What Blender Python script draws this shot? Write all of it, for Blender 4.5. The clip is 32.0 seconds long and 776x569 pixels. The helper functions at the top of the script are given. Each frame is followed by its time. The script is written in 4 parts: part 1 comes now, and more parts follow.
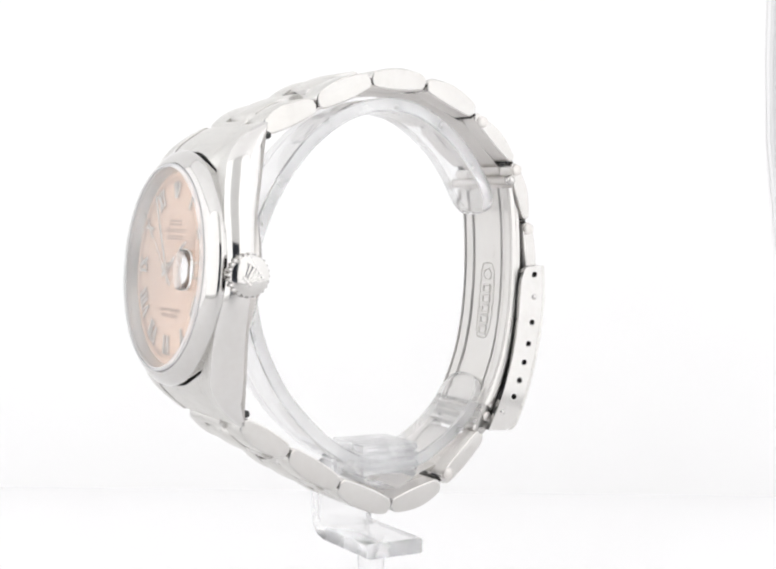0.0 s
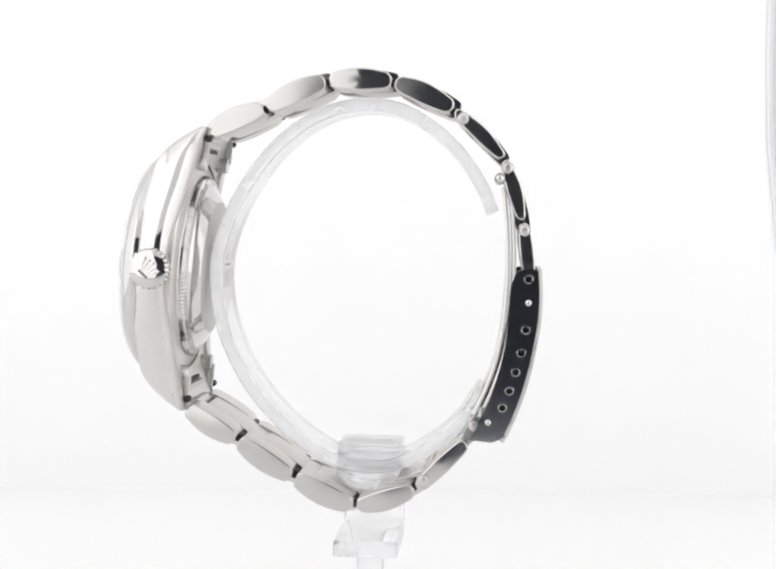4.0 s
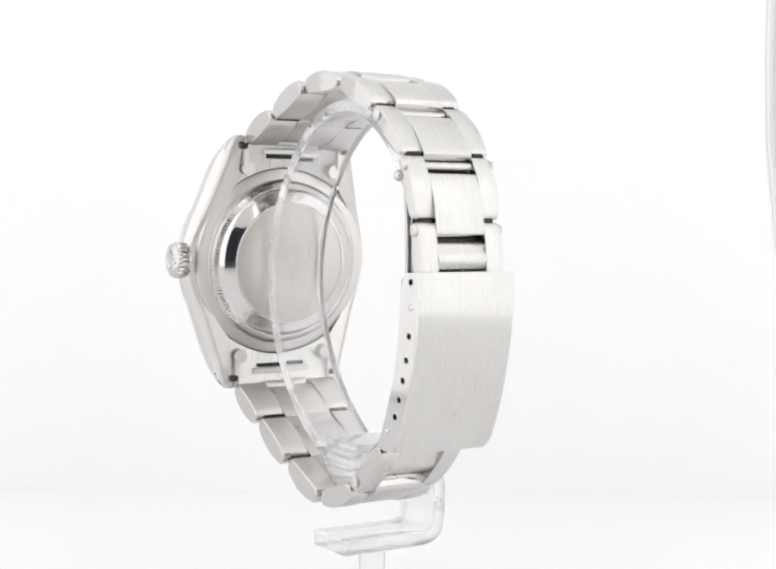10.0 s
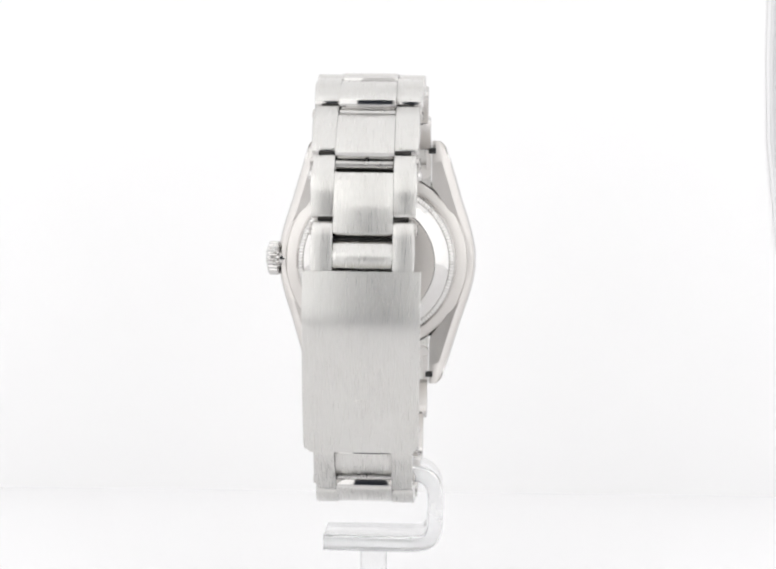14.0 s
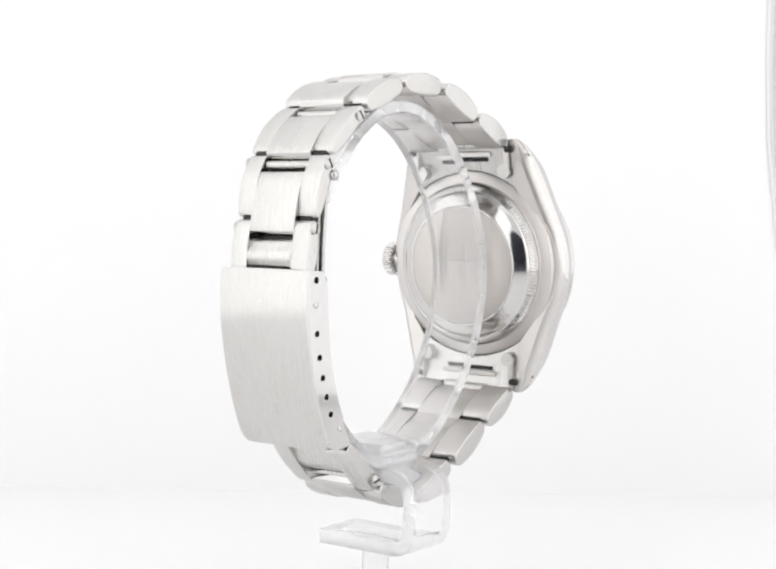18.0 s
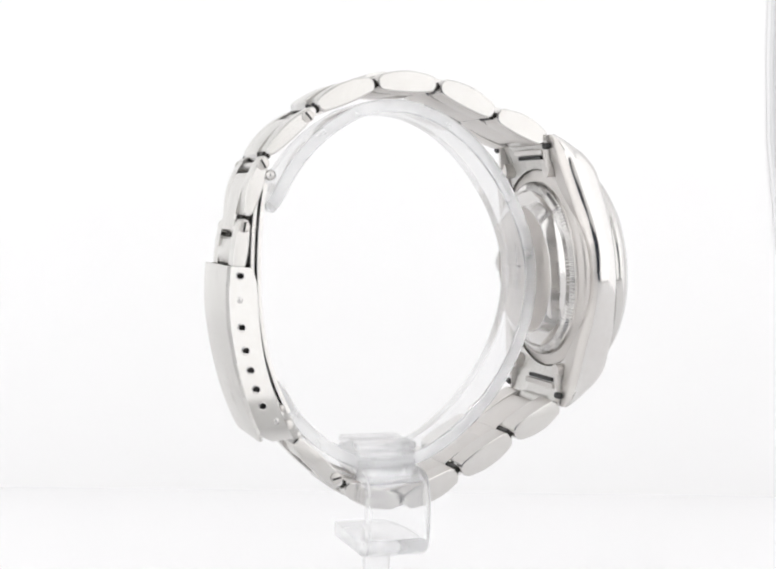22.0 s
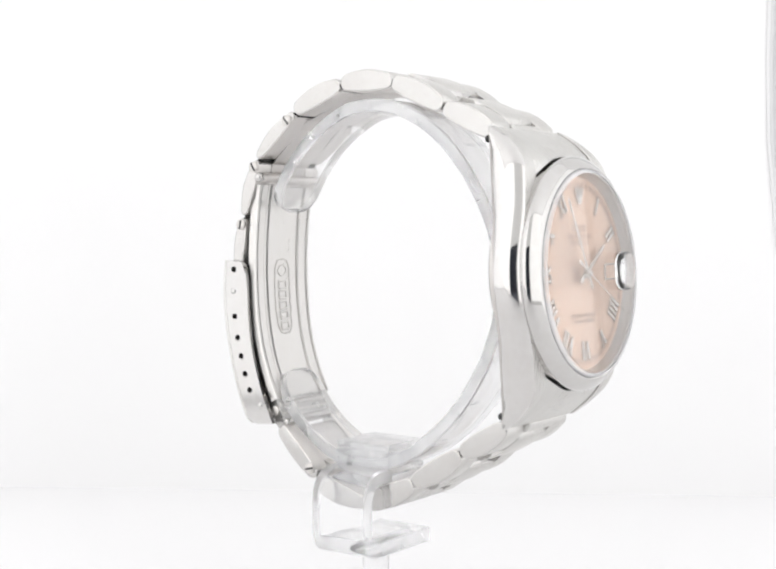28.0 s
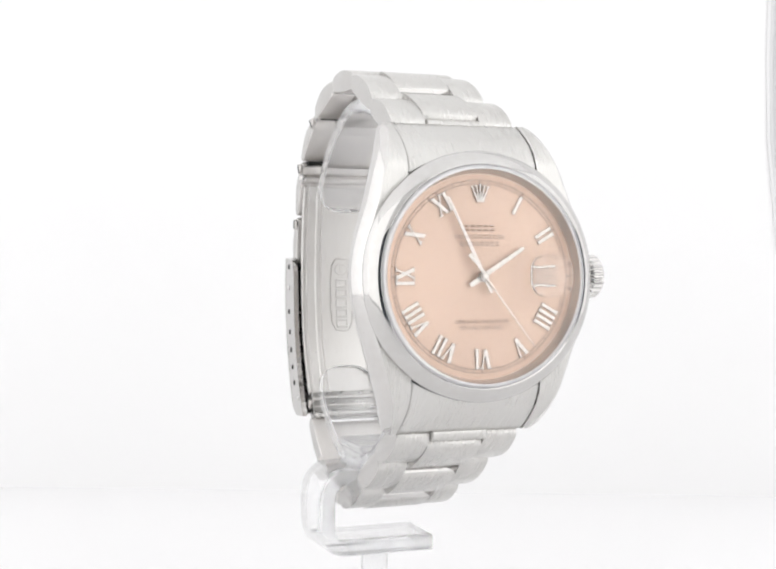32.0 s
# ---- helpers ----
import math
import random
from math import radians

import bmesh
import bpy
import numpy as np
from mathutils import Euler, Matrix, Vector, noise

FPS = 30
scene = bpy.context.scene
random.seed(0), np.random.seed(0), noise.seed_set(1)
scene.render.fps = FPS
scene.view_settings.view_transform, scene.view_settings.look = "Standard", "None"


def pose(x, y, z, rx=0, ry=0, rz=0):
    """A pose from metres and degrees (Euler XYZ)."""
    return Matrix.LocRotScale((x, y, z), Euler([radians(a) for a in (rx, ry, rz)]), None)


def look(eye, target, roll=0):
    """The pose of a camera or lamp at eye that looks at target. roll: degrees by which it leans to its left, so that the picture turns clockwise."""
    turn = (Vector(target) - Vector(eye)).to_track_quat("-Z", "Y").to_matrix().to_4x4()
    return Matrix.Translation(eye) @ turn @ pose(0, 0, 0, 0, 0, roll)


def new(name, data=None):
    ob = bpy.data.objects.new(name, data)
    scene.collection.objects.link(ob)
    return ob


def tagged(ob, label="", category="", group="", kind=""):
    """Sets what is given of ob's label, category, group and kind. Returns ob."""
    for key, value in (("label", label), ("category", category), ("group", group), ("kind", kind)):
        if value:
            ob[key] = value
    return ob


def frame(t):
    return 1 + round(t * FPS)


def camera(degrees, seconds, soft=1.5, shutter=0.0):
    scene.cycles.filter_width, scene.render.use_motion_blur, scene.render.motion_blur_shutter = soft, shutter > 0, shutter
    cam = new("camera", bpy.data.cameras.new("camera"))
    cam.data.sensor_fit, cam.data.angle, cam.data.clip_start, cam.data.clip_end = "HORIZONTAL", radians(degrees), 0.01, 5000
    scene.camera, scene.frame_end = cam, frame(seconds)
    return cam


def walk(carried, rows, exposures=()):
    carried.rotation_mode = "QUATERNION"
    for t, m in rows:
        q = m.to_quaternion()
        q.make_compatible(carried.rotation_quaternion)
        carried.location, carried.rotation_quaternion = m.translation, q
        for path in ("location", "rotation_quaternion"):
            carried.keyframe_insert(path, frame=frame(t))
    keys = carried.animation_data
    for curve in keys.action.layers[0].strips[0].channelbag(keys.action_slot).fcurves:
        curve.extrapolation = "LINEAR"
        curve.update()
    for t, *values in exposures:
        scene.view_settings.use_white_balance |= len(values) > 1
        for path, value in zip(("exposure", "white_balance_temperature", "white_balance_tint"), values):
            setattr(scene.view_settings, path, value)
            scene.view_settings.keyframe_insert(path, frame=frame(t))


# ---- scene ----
# One watch on a clear stand turns on a turntable inside a white light tent; the camera stands still.
# Small things are given in millimetres and scaled to metres when they are linked.
MM = 0.001
EYE = 74.0                      # camera height over the tent floor, mm
TURN = -8.733                   # degrees a second
FWD, UP = Vector((0.007576, 0.998459, -0.054972)), Vector((-0.013619, 0.055072, 0.998390))
cam = camera(30.64, 32.0, soft=2.3)
side = FWD.cross(UP).normalized()
stand_pose = Matrix((side, FWD.cross(-side), -FWD)).transposed().to_4x4()
stand_pose.translation = (0, -0.23013, EYE * MM)
walk(cam, [(0.0, stand_pose), (32.0, stand_pose)], exposures=[(0.0, 0.05), (2.0, 0.04), (3.5, 0.0), (32.0, 0.0)])

# ---- light: the glowing sides of the tent (top, two sides, two front flaps), and a dim room outside ----
world = bpy.data.worlds.new("dim_room")
scene.world = world
world.use_nodes = True
world.node_tree.nodes["Background"].inputs[0].default_value = (0.115, 0.12, 0.135, 1)
world.node_tree.nodes["Background"].inputs[1].default_value = 1.0


def panel_light(name, place, target, sx, sy, watts, colour=(1, 1, 1)):
    data = bpy.data.lights.new(name, "AREA")
    data.shape, data.size, data.size_y, data.energy, data.color = "RECTANGLE", sx, sy, watts, colour
    ob = new(name, data)
    ob.matrix_world = look(place, target)
    return ob


panel_light("ceiling_panel", (0.0, -0.044, 0.338), (0.0, -0.044, 0.0), 0.58, 0.345, 0.195)
panel_light("side_panel_west", (-0.296, -0.044, 0.168), (0.0, -0.044, 0.168), 0.345, 0.328, 0.204)
panel_light("side_panel_east", (0.296, -0.044, 0.168), (0.0, -0.044, 0.168), 0.345, 0.328, 0.204)
panel_light("front_panel_west", (-0.178, -0.2195, 0.176), (-0.178, 0.0, 0.176), 0.24, 0.33, 0.19)
panel_light("front_panel_east", (0.189, -0.2195, 0.176), (0.189, 0.0, 0.176), 0.216, 0.33, 0.17)


# ---- materials ----
def material(name):
    m = bpy.data.materials.new(name)
    m.use_nodes = True
    nt = m.node_tree
    return m, nt, nt.nodes["Principled BSDF"]


def link(nt, a, b):
    nt.links.new(a, b)


def noise_node(nt, scale, stretch=(1, 1, 1), detail=3.0):
    co = nt.nodes.new("ShaderNodeTexCoord")
    mp = nt.nodes.new("ShaderNodeMapping")
    mp.inputs["Scale"].default_value = stretch
    n = nt.nodes.new("ShaderNodeTexNoise")
    n.inputs["Scale"].default_value, n.inputs["Detail"].default_value = scale, detail
    link(nt, co.outputs["Object"], mp.inputs["Vector"])
    link(nt, mp.outputs["Vector"], n.inputs["Vector"])
    return n


def ramp(nt, source, low, high):
    r = nt.nodes.new("ShaderNodeMapRange")
    r.inputs["To Min"].default_value, r.inputs["To Max"].default_value = low, high
    r.inputs["From Min"].default_value, r.inputs["From Max"].default_value = 0.25, 0.75
    link(nt, source, r.inputs["Value"])
    return r.outputs["Result"]


def bump(nt, source, bsdf, strength, distance):
    b = nt.nodes.new("ShaderNodeBump")
    b.inputs["Strength"].default_value, b.inputs["Distance"].default_value = strength, distance
    link(nt, source, b.inputs["Height"])
    link(nt, b.outputs["Normal"], bsdf.inputs["Normal"])


def mix_colour(nt, source, a, b, bsdf):
    mx = nt.nodes.new("ShaderNodeMix")
    mx.data_type = "RGBA"
    mx.inputs["A"].default_value, mx.inputs["B"].default_value = (*a, 1), (*b, 1)
    link(nt, source, mx.inputs["Factor"])
    link(nt, mx.outputs["Result"], bsdf.inputs["Base Color"])


def steel(name, colour, low, high, grain=(1, 1, 1), scale=900.0, relief=0.0, streak=0.0):
    m, nt, b = material(name)
    b.inputs["Metallic"].default_value = 1.0
    fine = noise_node(nt, scale, grain, 4.0)
    wide = noise_node(nt, 110.0, (1, 1, 1), 5.0)
    smear = nt.nodes.new("ShaderNodeMath")
    smear.operation = "MULTIPLY_ADD"
    smear.inputs[1].default_value = 0.5 * (high - low)
    link(nt, wide.outputs["Fac"], smear.inputs[0])
    link(nt, ramp(nt, fine.outputs["Fac"], low, high), smear.inputs[2])
    link(nt, smear.outputs[0], b.inputs["Roughness"])
    dim = tuple(c * k for c, k in zip(colour, (0.94, 0.928, 0.92)))
    both = nt.nodes.new("ShaderNodeMath")
    both.operation = "MULTIPLY_ADD"
    both.inputs[1].default_value = 0.5
    half_wide = nt.nodes.new("ShaderNodeMath")
    half_wide.operation = "MULTIPLY"
    half_wide.inputs[1].default_value = 0.5
    link(nt, wide.outputs["Fac"], half_wide.inputs[0])
    link(nt, fine.outputs["Fac"], both.inputs[0])
    link(nt, half_wide.outputs[0], both.inputs[2])
    mix_colour(nt, ramp(nt, both.outputs[0], -0.2, 1.2), dim, colour, b)
    if relief:
        bump(nt, fine.outputs["Fac"], b, relief, 0.00002)
    if streak:
        across = nt.nodes.new("ShaderNodeCombineXYZ")
        across.inputs[0].default_value = 1.0
        turned = nt.nodes.new("ShaderNodeVectorTransform")
        turned.vector_type, turned.convert_from, turned.convert_to = "VECTOR", "OBJECT", "WORLD"
        link(nt, across.outputs[0], turned.inputs[0])
        link(nt, turned.outputs[0], b.inputs["Tangent"])
        b.inputs["Anisotropic"].default_value = streak
    return m


STEEL = (0.675, 0.668, 0.65)
flank_steel = steel("polished_link_steel", (0.575, 0.565, 0.553), 0.11, 0.16)
polished = steel("polished_steel", (0.60, 0.592, 0.582), 0.03, 0.07)
brushed = steel("brushed_steel", STEEL, 0.22, 0.31, (6.0, 0.12, 0.12), 2200.0, 0.025, 0.96)
satin = steel("satin_steel", (0.65, 0.63, 0.61), 0.30, 0.40, (1, 1, 1), 4000.0, 0.0)
blade_steel = steel("clasp_blade_steel", (0.67, 0.66, 0.645), 0.24, 0.34, (5.0, 0.3, 0.3), 1500.0, 0.04, 0.6)
# darker than the other steels: shade between the foot's bars put into its colour
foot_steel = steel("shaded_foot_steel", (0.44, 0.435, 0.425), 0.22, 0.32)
pin_steel = steel("hinge_pin_steel", (0.62, 0.61, 0.595), 0.22, 0.32)
disc_steel = steel("dull_back_steel", (0.57, 0.545, 0.52), 0.36, 0.38, (1, 1, 1), 3000.0, 0.0)
dome_steel = steel("softly_polished_steel", (0.66, 0.65, 0.64), 0.07, 0.10)
ring_steel = steel("polished_ring_steel", (0.7, 0.69, 0.675), 0.26, 0.36)
inner_steel = steel("inner_bracelet_steel", (0.73, 0.71, 0.69), 0.28, 0.38, (4.0, 0.3, 0.3), 1500.0, 0.04, 0.85)
applied = steel("applied_white_metal", (0.63, 0.595, 0.56), 0.16, 0.26)

# dark colour stands in for the shade in the bracelet's gaps
joint_dark = steel("shaded_joint_steel", (0.05, 0.048, 0.046), 0.35, 0.5)
# near-black colour stands in for shade in gaps, slots and holes
hole_dark, nt_, b_ = material("recess_shade")
b_.inputs["Base Color"].default_value, b_.inputs["Roughness"].default_value = (0.02, 0.02, 0.02, 1), 0.6


def plastic(name, colour, rough, spec=0.4):
    m, nt, b = material(name)
    n = noise_node(nt, 60.0)
    mix_colour(nt, n.outputs["Fac"], tuple(c * 0.97 for c in colour), colour, b)
    b.inputs["Roughness"].default_value, b.inputs["Specular IOR Level"].default_value = rough, spec
    return m


def skin(nt, least, most):
    """How glossy a clear skin is: little head-on, more where it is seen aslant."""
    lw = nt.nodes.new("ShaderNodeLayerWeight")
    lw.inputs["Blend"].default_value = 0.5
    power, scale = nt.nodes.new("ShaderNodeMath"), nt.nodes.new("ShaderNodeMath")
    power.operation, scale.operation = "POWER", "MULTIPLY_ADD"
    scale.use_clamp = True
    power.inputs[1].default_value, scale.inputs[1].default_value, scale.inputs[2].default_value = 3.0, most, least
    link(nt, lw.outputs["Facing"], power.inputs[0])
    link(nt, power.outputs[0], scale.inputs[0])
    return scale.outputs[0]


def hazy_clear(name, tint, haze, least, most, ripple=0.25, rough=0.06):
    """Clear plastic or glass sheet: lets light straight through, with a faint milky haze and a glossy skin."""
    m = bpy.data.materials.new(name)
    m.use_nodes = True
    nt = m.node_tree
    nt.nodes.remove(nt.nodes["Principled BSDF"])
    through_, milk, gloss = nt.nodes.new("ShaderNodeBsdfTransparent"), nt.nodes.new("ShaderNodeBsdfDiffuse"), nt.nodes.new("ShaderNodeBsdfGlossy")
    through_.inputs["Color"].default_value = (*tint, 1)
    milk.inputs["Color"].default_value = (0.92, 0.92, 0.94, 1)
    gloss.inputs["Roughness"].default_value = rough
    wavy = noise_node(nt, 90.0)
    if ripple:
        b = nt.nodes.new("ShaderNodeBump")
        b.inputs["Strength"].default_value, b.inputs["Distance"].default_value = ripple, 0.0006
        link(nt, wavy.outputs["Fac"], b.inputs["Height"])
        link(nt, b.outputs["Normal"], gloss.inputs["Normal"])
    mix1, mix2 = nt.nodes.new("ShaderNodeMixShader"), nt.nodes.new("ShaderNodeMixShader")
    link(nt, ramp(nt, wavy.outputs["Fac"], haze * 0.6, haze * 1.4), mix1.inputs[0])
    link(nt, through_.outputs[0], mix1.inputs[1])
    link(nt, milk.outputs[0], mix1.inputs[2])
    link(nt, skin(nt, least, most), mix2.inputs[0])
    link(nt, mix1.outputs[0], mix2.inputs[1])
    link(nt, gloss.outputs[0], mix2.inputs[2])
    link(nt, mix2.outputs[0], nt.nodes["Material Output"].inputs["Surface"])
    return m


def solid_clear(name, tint, index, ripple=0.0, size=160.0, milk=0.0, sheen=0.0):
    """Solid clear plastic or crystal that bends light; milk is how much white is mixed into its skin."""
    m = bpy.data.materials.new(name)
    m.use_nodes = True
    nt = m.node_tree
    nt.nodes.remove(nt.nodes["Principled BSDF"])
    g = nt.nodes.new("ShaderNodeBsdfGlass")
    g.inputs["Color"].default_value, g.inputs["IOR"].default_value, g.inputs["Roughness"].default_value = (*tint, 1), index, 0.0
    if ripple:
        b = nt.nodes.new("ShaderNodeBump")
        b.inputs["Strength"].default_value, b.inputs["Distance"].default_value = ripple, 0.0003
        link(nt, noise_node(nt, size).outputs["Fac"], b.inputs["Height"])
        link(nt, b.outputs["Normal"], g.inputs["Normal"])
    last = g.outputs[0]
    if milk:
        front, mixed = nt.nodes.new("ShaderNodeBsdfDiffuse"), nt.nodes.new("ShaderNodeMixShader")
        front.inputs["Color"].default_value = (0.98, 0.98, 0.99, 1)
        link(nt, ramp(nt, noise_node(nt, 220.0, (1, 1, 1), 5.0).outputs["Fac"], milk * 0.85, milk * 1.15), mixed.inputs[0])
        link(nt, last, mixed.inputs[1])
        link(nt, front.outputs[0], mixed.inputs[2])
        last = mixed.outputs[0]
    if sheen:
        gloss, coat = nt.nodes.new("ShaderNodeBsdfGlossy"), nt.nodes.new("ShaderNodeMixShader")
        gloss.inputs["Roughness"].default_value = 0.04
        link(nt, skin(nt, 0.04, sheen), coat.inputs[0])
        link(nt, last, coat.inputs[1])
        link(nt, gloss.outputs[0], coat.inputs[2])
        last = coat.outputs[0]
    link(nt, last, nt.nodes["Material Output"].inputs["Surface"])
    return m


acrylic = solid_clear("clear_acrylic", (0.998, 0.998, 0.999), 1.14, 0.04, milk=0.07, sheen=0.5)
# white mixed into the edges stands in for light guided to them
acrylic_edge = solid_clear("whitened_acrylic_edge", (0.998, 0.998, 0.999), 1.14, 0.04, milk=0.28, sheen=0.45)
acrylic_hook = solid_clear("clear_hook_acrylic", (0.998, 0.998, 0.999), 1.14, 0.14, milk=0.1, sheen=0.5)
watch_glass = hazy_clear("flat_crystal", (0.995, 0.995, 0.995), 0.0, 0.035, 0.62, 0.0, 0.01)
# white haze painted in for the light that bends in the crystal's rim
glass_edge = hazy_clear("whitish_crystal_edge", (0.97, 0.97, 0.975), 0.5, 0.08, 0.5, 0.0, 0.05)
lens_glass = solid_clear("lens_glass", (0.995, 0.995, 0.995), 1.4)

# salmon dial: brushed outwards from the middle
salmon, nt_, b_ = material("salmon_sunburst_dial")
b_.inputs["Metallic"].default_value, b_.inputs["Roughness"].default_value = 0.75, 0.46
b_.inputs["Anisotropic"].default_value = 0.7
tan_ = nt_.nodes.new("ShaderNodeTangent")
tan_.direction_type, tan_.axis = "RADIAL", "Z"
link(nt_, tan_.outputs["Tangent"], b_.inputs["Tangent"])
dn_ = noise_node(nt_, 400.0)
mix_colour(nt_, dn_.outputs["Fac"], (0.70, 0.515, 0.405), (0.745, 0.552, 0.436), b_)
ink = plastic("grey_dial_print", (0.31, 0.19, 0.135), 0.6)
card = plastic("pale_date_card", (0.74, 0.56, 0.45), 0.5)


def cloth(name, colour):
    m, nt, b = material(name)
    fine, wide = noise_node(nt, 1400.0), noise_node(nt, 9.0)
    mix_colour(nt, wide.outputs["Fac"], tuple(c * 0.985 for c in colour), colour, b)
    b.inputs["Roughness"].default_value = 0.9
    bump(nt, fine.outputs["Fac"], b, 0.08, 0.0001)
    return m


tent_white = cloth("white_tent_fabric", (0.90, 0.90, 0.905))
back_white = cloth("white_back_sheet", (0.93, 0.927, 0.93))
front_white = cloth("white_front_flap", (0.86, 0.86, 0.85))
black_cloth = cloth("black_camera_cloth", (0.34, 0.36, 0.41))


# ---- mesh helpers ----
def part(name, bm, mats, parent=None, label="", smooth=35, shift=True):
    """Links a bmesh, in millimetres, as one mesh object under parent."""
    bmesh.ops.recalc_face_normals(bm, faces=bm.faces)
    bm.transform(Matrix.Scale(MM, 4))
    hard = bm.edges.layers.int.get("hard")
    for e in bm.edges:
        e.smooth = not (hard and e[hard]) and (len(e.link_faces) != 2 or e.calc_face_angle(0) < radians(smooth))
    me = bpy.data.meshes.new(name)
    bm.to_mesh(me)
    bm.free()
    for m in (mats if isinstance(mats, (list, tuple)) else [mats]):
        me.materials.append(m)
    if smooth:
        me.shade_smooth()
    ob = new(name, me)
    ob.parent = parent
    if label:
        ob["label"] = label
    return ob


def add_loops(bm, loops, closed=True, caps=True, mat=0, cap_mat=None):
    """Skins a row of equal point loops."""
    rows = [[bm.verts.new(p) for p in lp] for lp in loops]
    n = len(rows[0])
    for a, b in zip(rows, rows[1:]):
        for i in range(n if closed else n - 1):
            f = bm.faces.new((a[i], a[(i + 1) % n], b[(i + 1) % n], b[i]))
            f.material_index = mat
    if caps:
        for r in (rows[0], rows[-1]):
            bm.faces.new(r).material_index = mat if cap_mat is None else cap_mat
    return rows


def inset(poly, d):
    """A 2D polygon moved inwards by d."""
    n, out = len(poly), []
    area = sum(poly[i][0] * poly[(i + 1) % n][1] - poly[(i + 1) % n][0] * poly[i][1] for i in range(n))
    s = 1 if area > 0 else -1
    for i in range(n):
        p, q, r = (Vector(poly[k % n]) for k in (i - 1, i, i + 1))
        a, b = (q - p).normalized(), (r - q).normalized()
        t = (a + b).normalized()
        nrm = Vector((-t.y, t.x)) * s
        k = max(0.5, nrm.dot(Vector((-a.y, a.x)) * s))
        out.append(tuple(q + nrm * d / k))
    return out


def prism(bm, poly, w0, w1, place, bevel=0.2, mat=0, cap_mat=None, pillow=0.0):
    """Extrudes a 2D polygon from w0 to w1 with bevelled rims; place(a, b, w) gives the point."""
    near, far = bevel if isinstance(bevel, tuple) else (bevel, bevel)
    bevel = max(near, far)
    small = inset(poly, bevel)
    loops = [[place(*p, w0) for p in inset(poly, near)], [place(*p, w0 + near * 0.3) for p in inset(poly, near * 0.3)], [place(*p, w0 + near) for p in poly],
             [place(*p, w1 - far) for p in poly], [place(*p, w1 - far * 0.3) for p in inset(poly, far * 0.3)], [place(*p, w1) for p in inset(poly, far)]]
    if pillow:
        mid_a, mid_b = (sum(p[i] for p in small) / len(small) for i in (0, 1))
        for d in (0.8, 0.55, 0.28):
            ring, k = [(mid_a + (a - mid_a) * d, mid_b + (b - mid_b) * d) for a, b in small], 1 - d * d
            loops = [[place(*p, w0 - pillow * k) for p in ring]] + loops + [[place(*p, w1 + pillow * k) for p in ring]]
    hard = bm.edges.layers.int.get("hard") or bm.edges.layers.int.new("hard")
    rows = add_loops(bm, loops, mat=mat, cap_mat=cap_mat)
    rim = 3 if pillow else 0
    for r in (rows[rim], rows[-1 - rim]):
        for i in range(len(r)):
            e = bm.edges.get((r[i - 1], r[i]))
            if e:
                e[hard] = 1


def lathe(bm, profile, seg=96, place=None, mat=0, ripple=None):
    """Turns (radius, height) pairs round the axis."""
    place = place or (lambda a, b, c: (a, b, c))
    loops = []
    for r, h in profile:
        loop = []
        for i in range(seg):
            a = 2 * math.pi * i / seg
            rr = max(r, 0.001) + (ripple(i, r, h) if ripple else 0.0)
            loop.append(place(rr * math.cos(a), rr * math.sin(a), h))
        loops.append(loop)
    if profile[0][0] > 0.01 and profile[-1][0] > 0.01:
        rows = add_loops(bm, loops, caps=False, mat=mat)
        a, b = rows[-1], rows[0]
        for i in range(seg):
            bm.faces.new((a[i], a[(i + 1) % seg], b[(i + 1) % seg], b[i])).material_index = mat
    else:
        add_loops(bm, loops, mat=mat)


def box(bm, x0, x1, y0, y1, z0, z1, place=None, bevel=0.1, mat=0):
    place = place or (lambda a, b, c: (a, b, c))
    prism(bm, [(x0, y0), (x1, y0), (x1, y1), (x0, y1)], z0, z1, place, bevel, mat)


def rod(bm, p, q, r, seg=14, mat=0, dome=0.0):
    p, q = Vector(p), Vector(q)
    d = (q - p).normalized()
    a = d.orthogonal().normalized()
    b = d.cross(a)
    loops = []
    rings = [(p, 0.75), (p + d * 0.12 * r, 1.0), (q - d * 0.12 * r, 1.0), (q, 0.75)]
    if dome:
        rings = [(p, 1.0), (q, 1.0), (q + d * dome * 0.6, 0.75), (q + d * dome * 0.92, 0.4), (q + d * dome, 0.05)]
    for c, k in rings:
        loops.append([c + (a * math.cos(2 * math.pi * i / seg) + b * math.sin(2 * math.pi * i / seg)) * r * k for i in range(seg)])
    add_loops(bm, loops, mat=mat)


def spline(points, per=8):
    """Catmull-Rom through 2D points."""
    pts = [Vector(p) for p in points]
    pts = [2 * pts[0] - pts[1]] + pts + [2 * pts[-1] - pts[-2]]
    out = []
    for i in range(1, len(pts) - 2):
        a, b, c, d = pts[i - 1:i + 3]
        for k in range(per):
            t = k / per
            out.append(0.5 * (2 * b + (c - a) * t + (2 * a - 5 * b + 4 * c - d) * t * t + (3 * b - a - 3 * c + d) * t ** 3))
    return out + [pts[-2]]


def normals(path):
    out = []
    for i in range(len(path)):
        t = (path[min(i + 1, len(path) - 1)] - path[max(i - 1, 0)]).normalized()
        out.append(Vector((-t.y, t.x)))
    return out


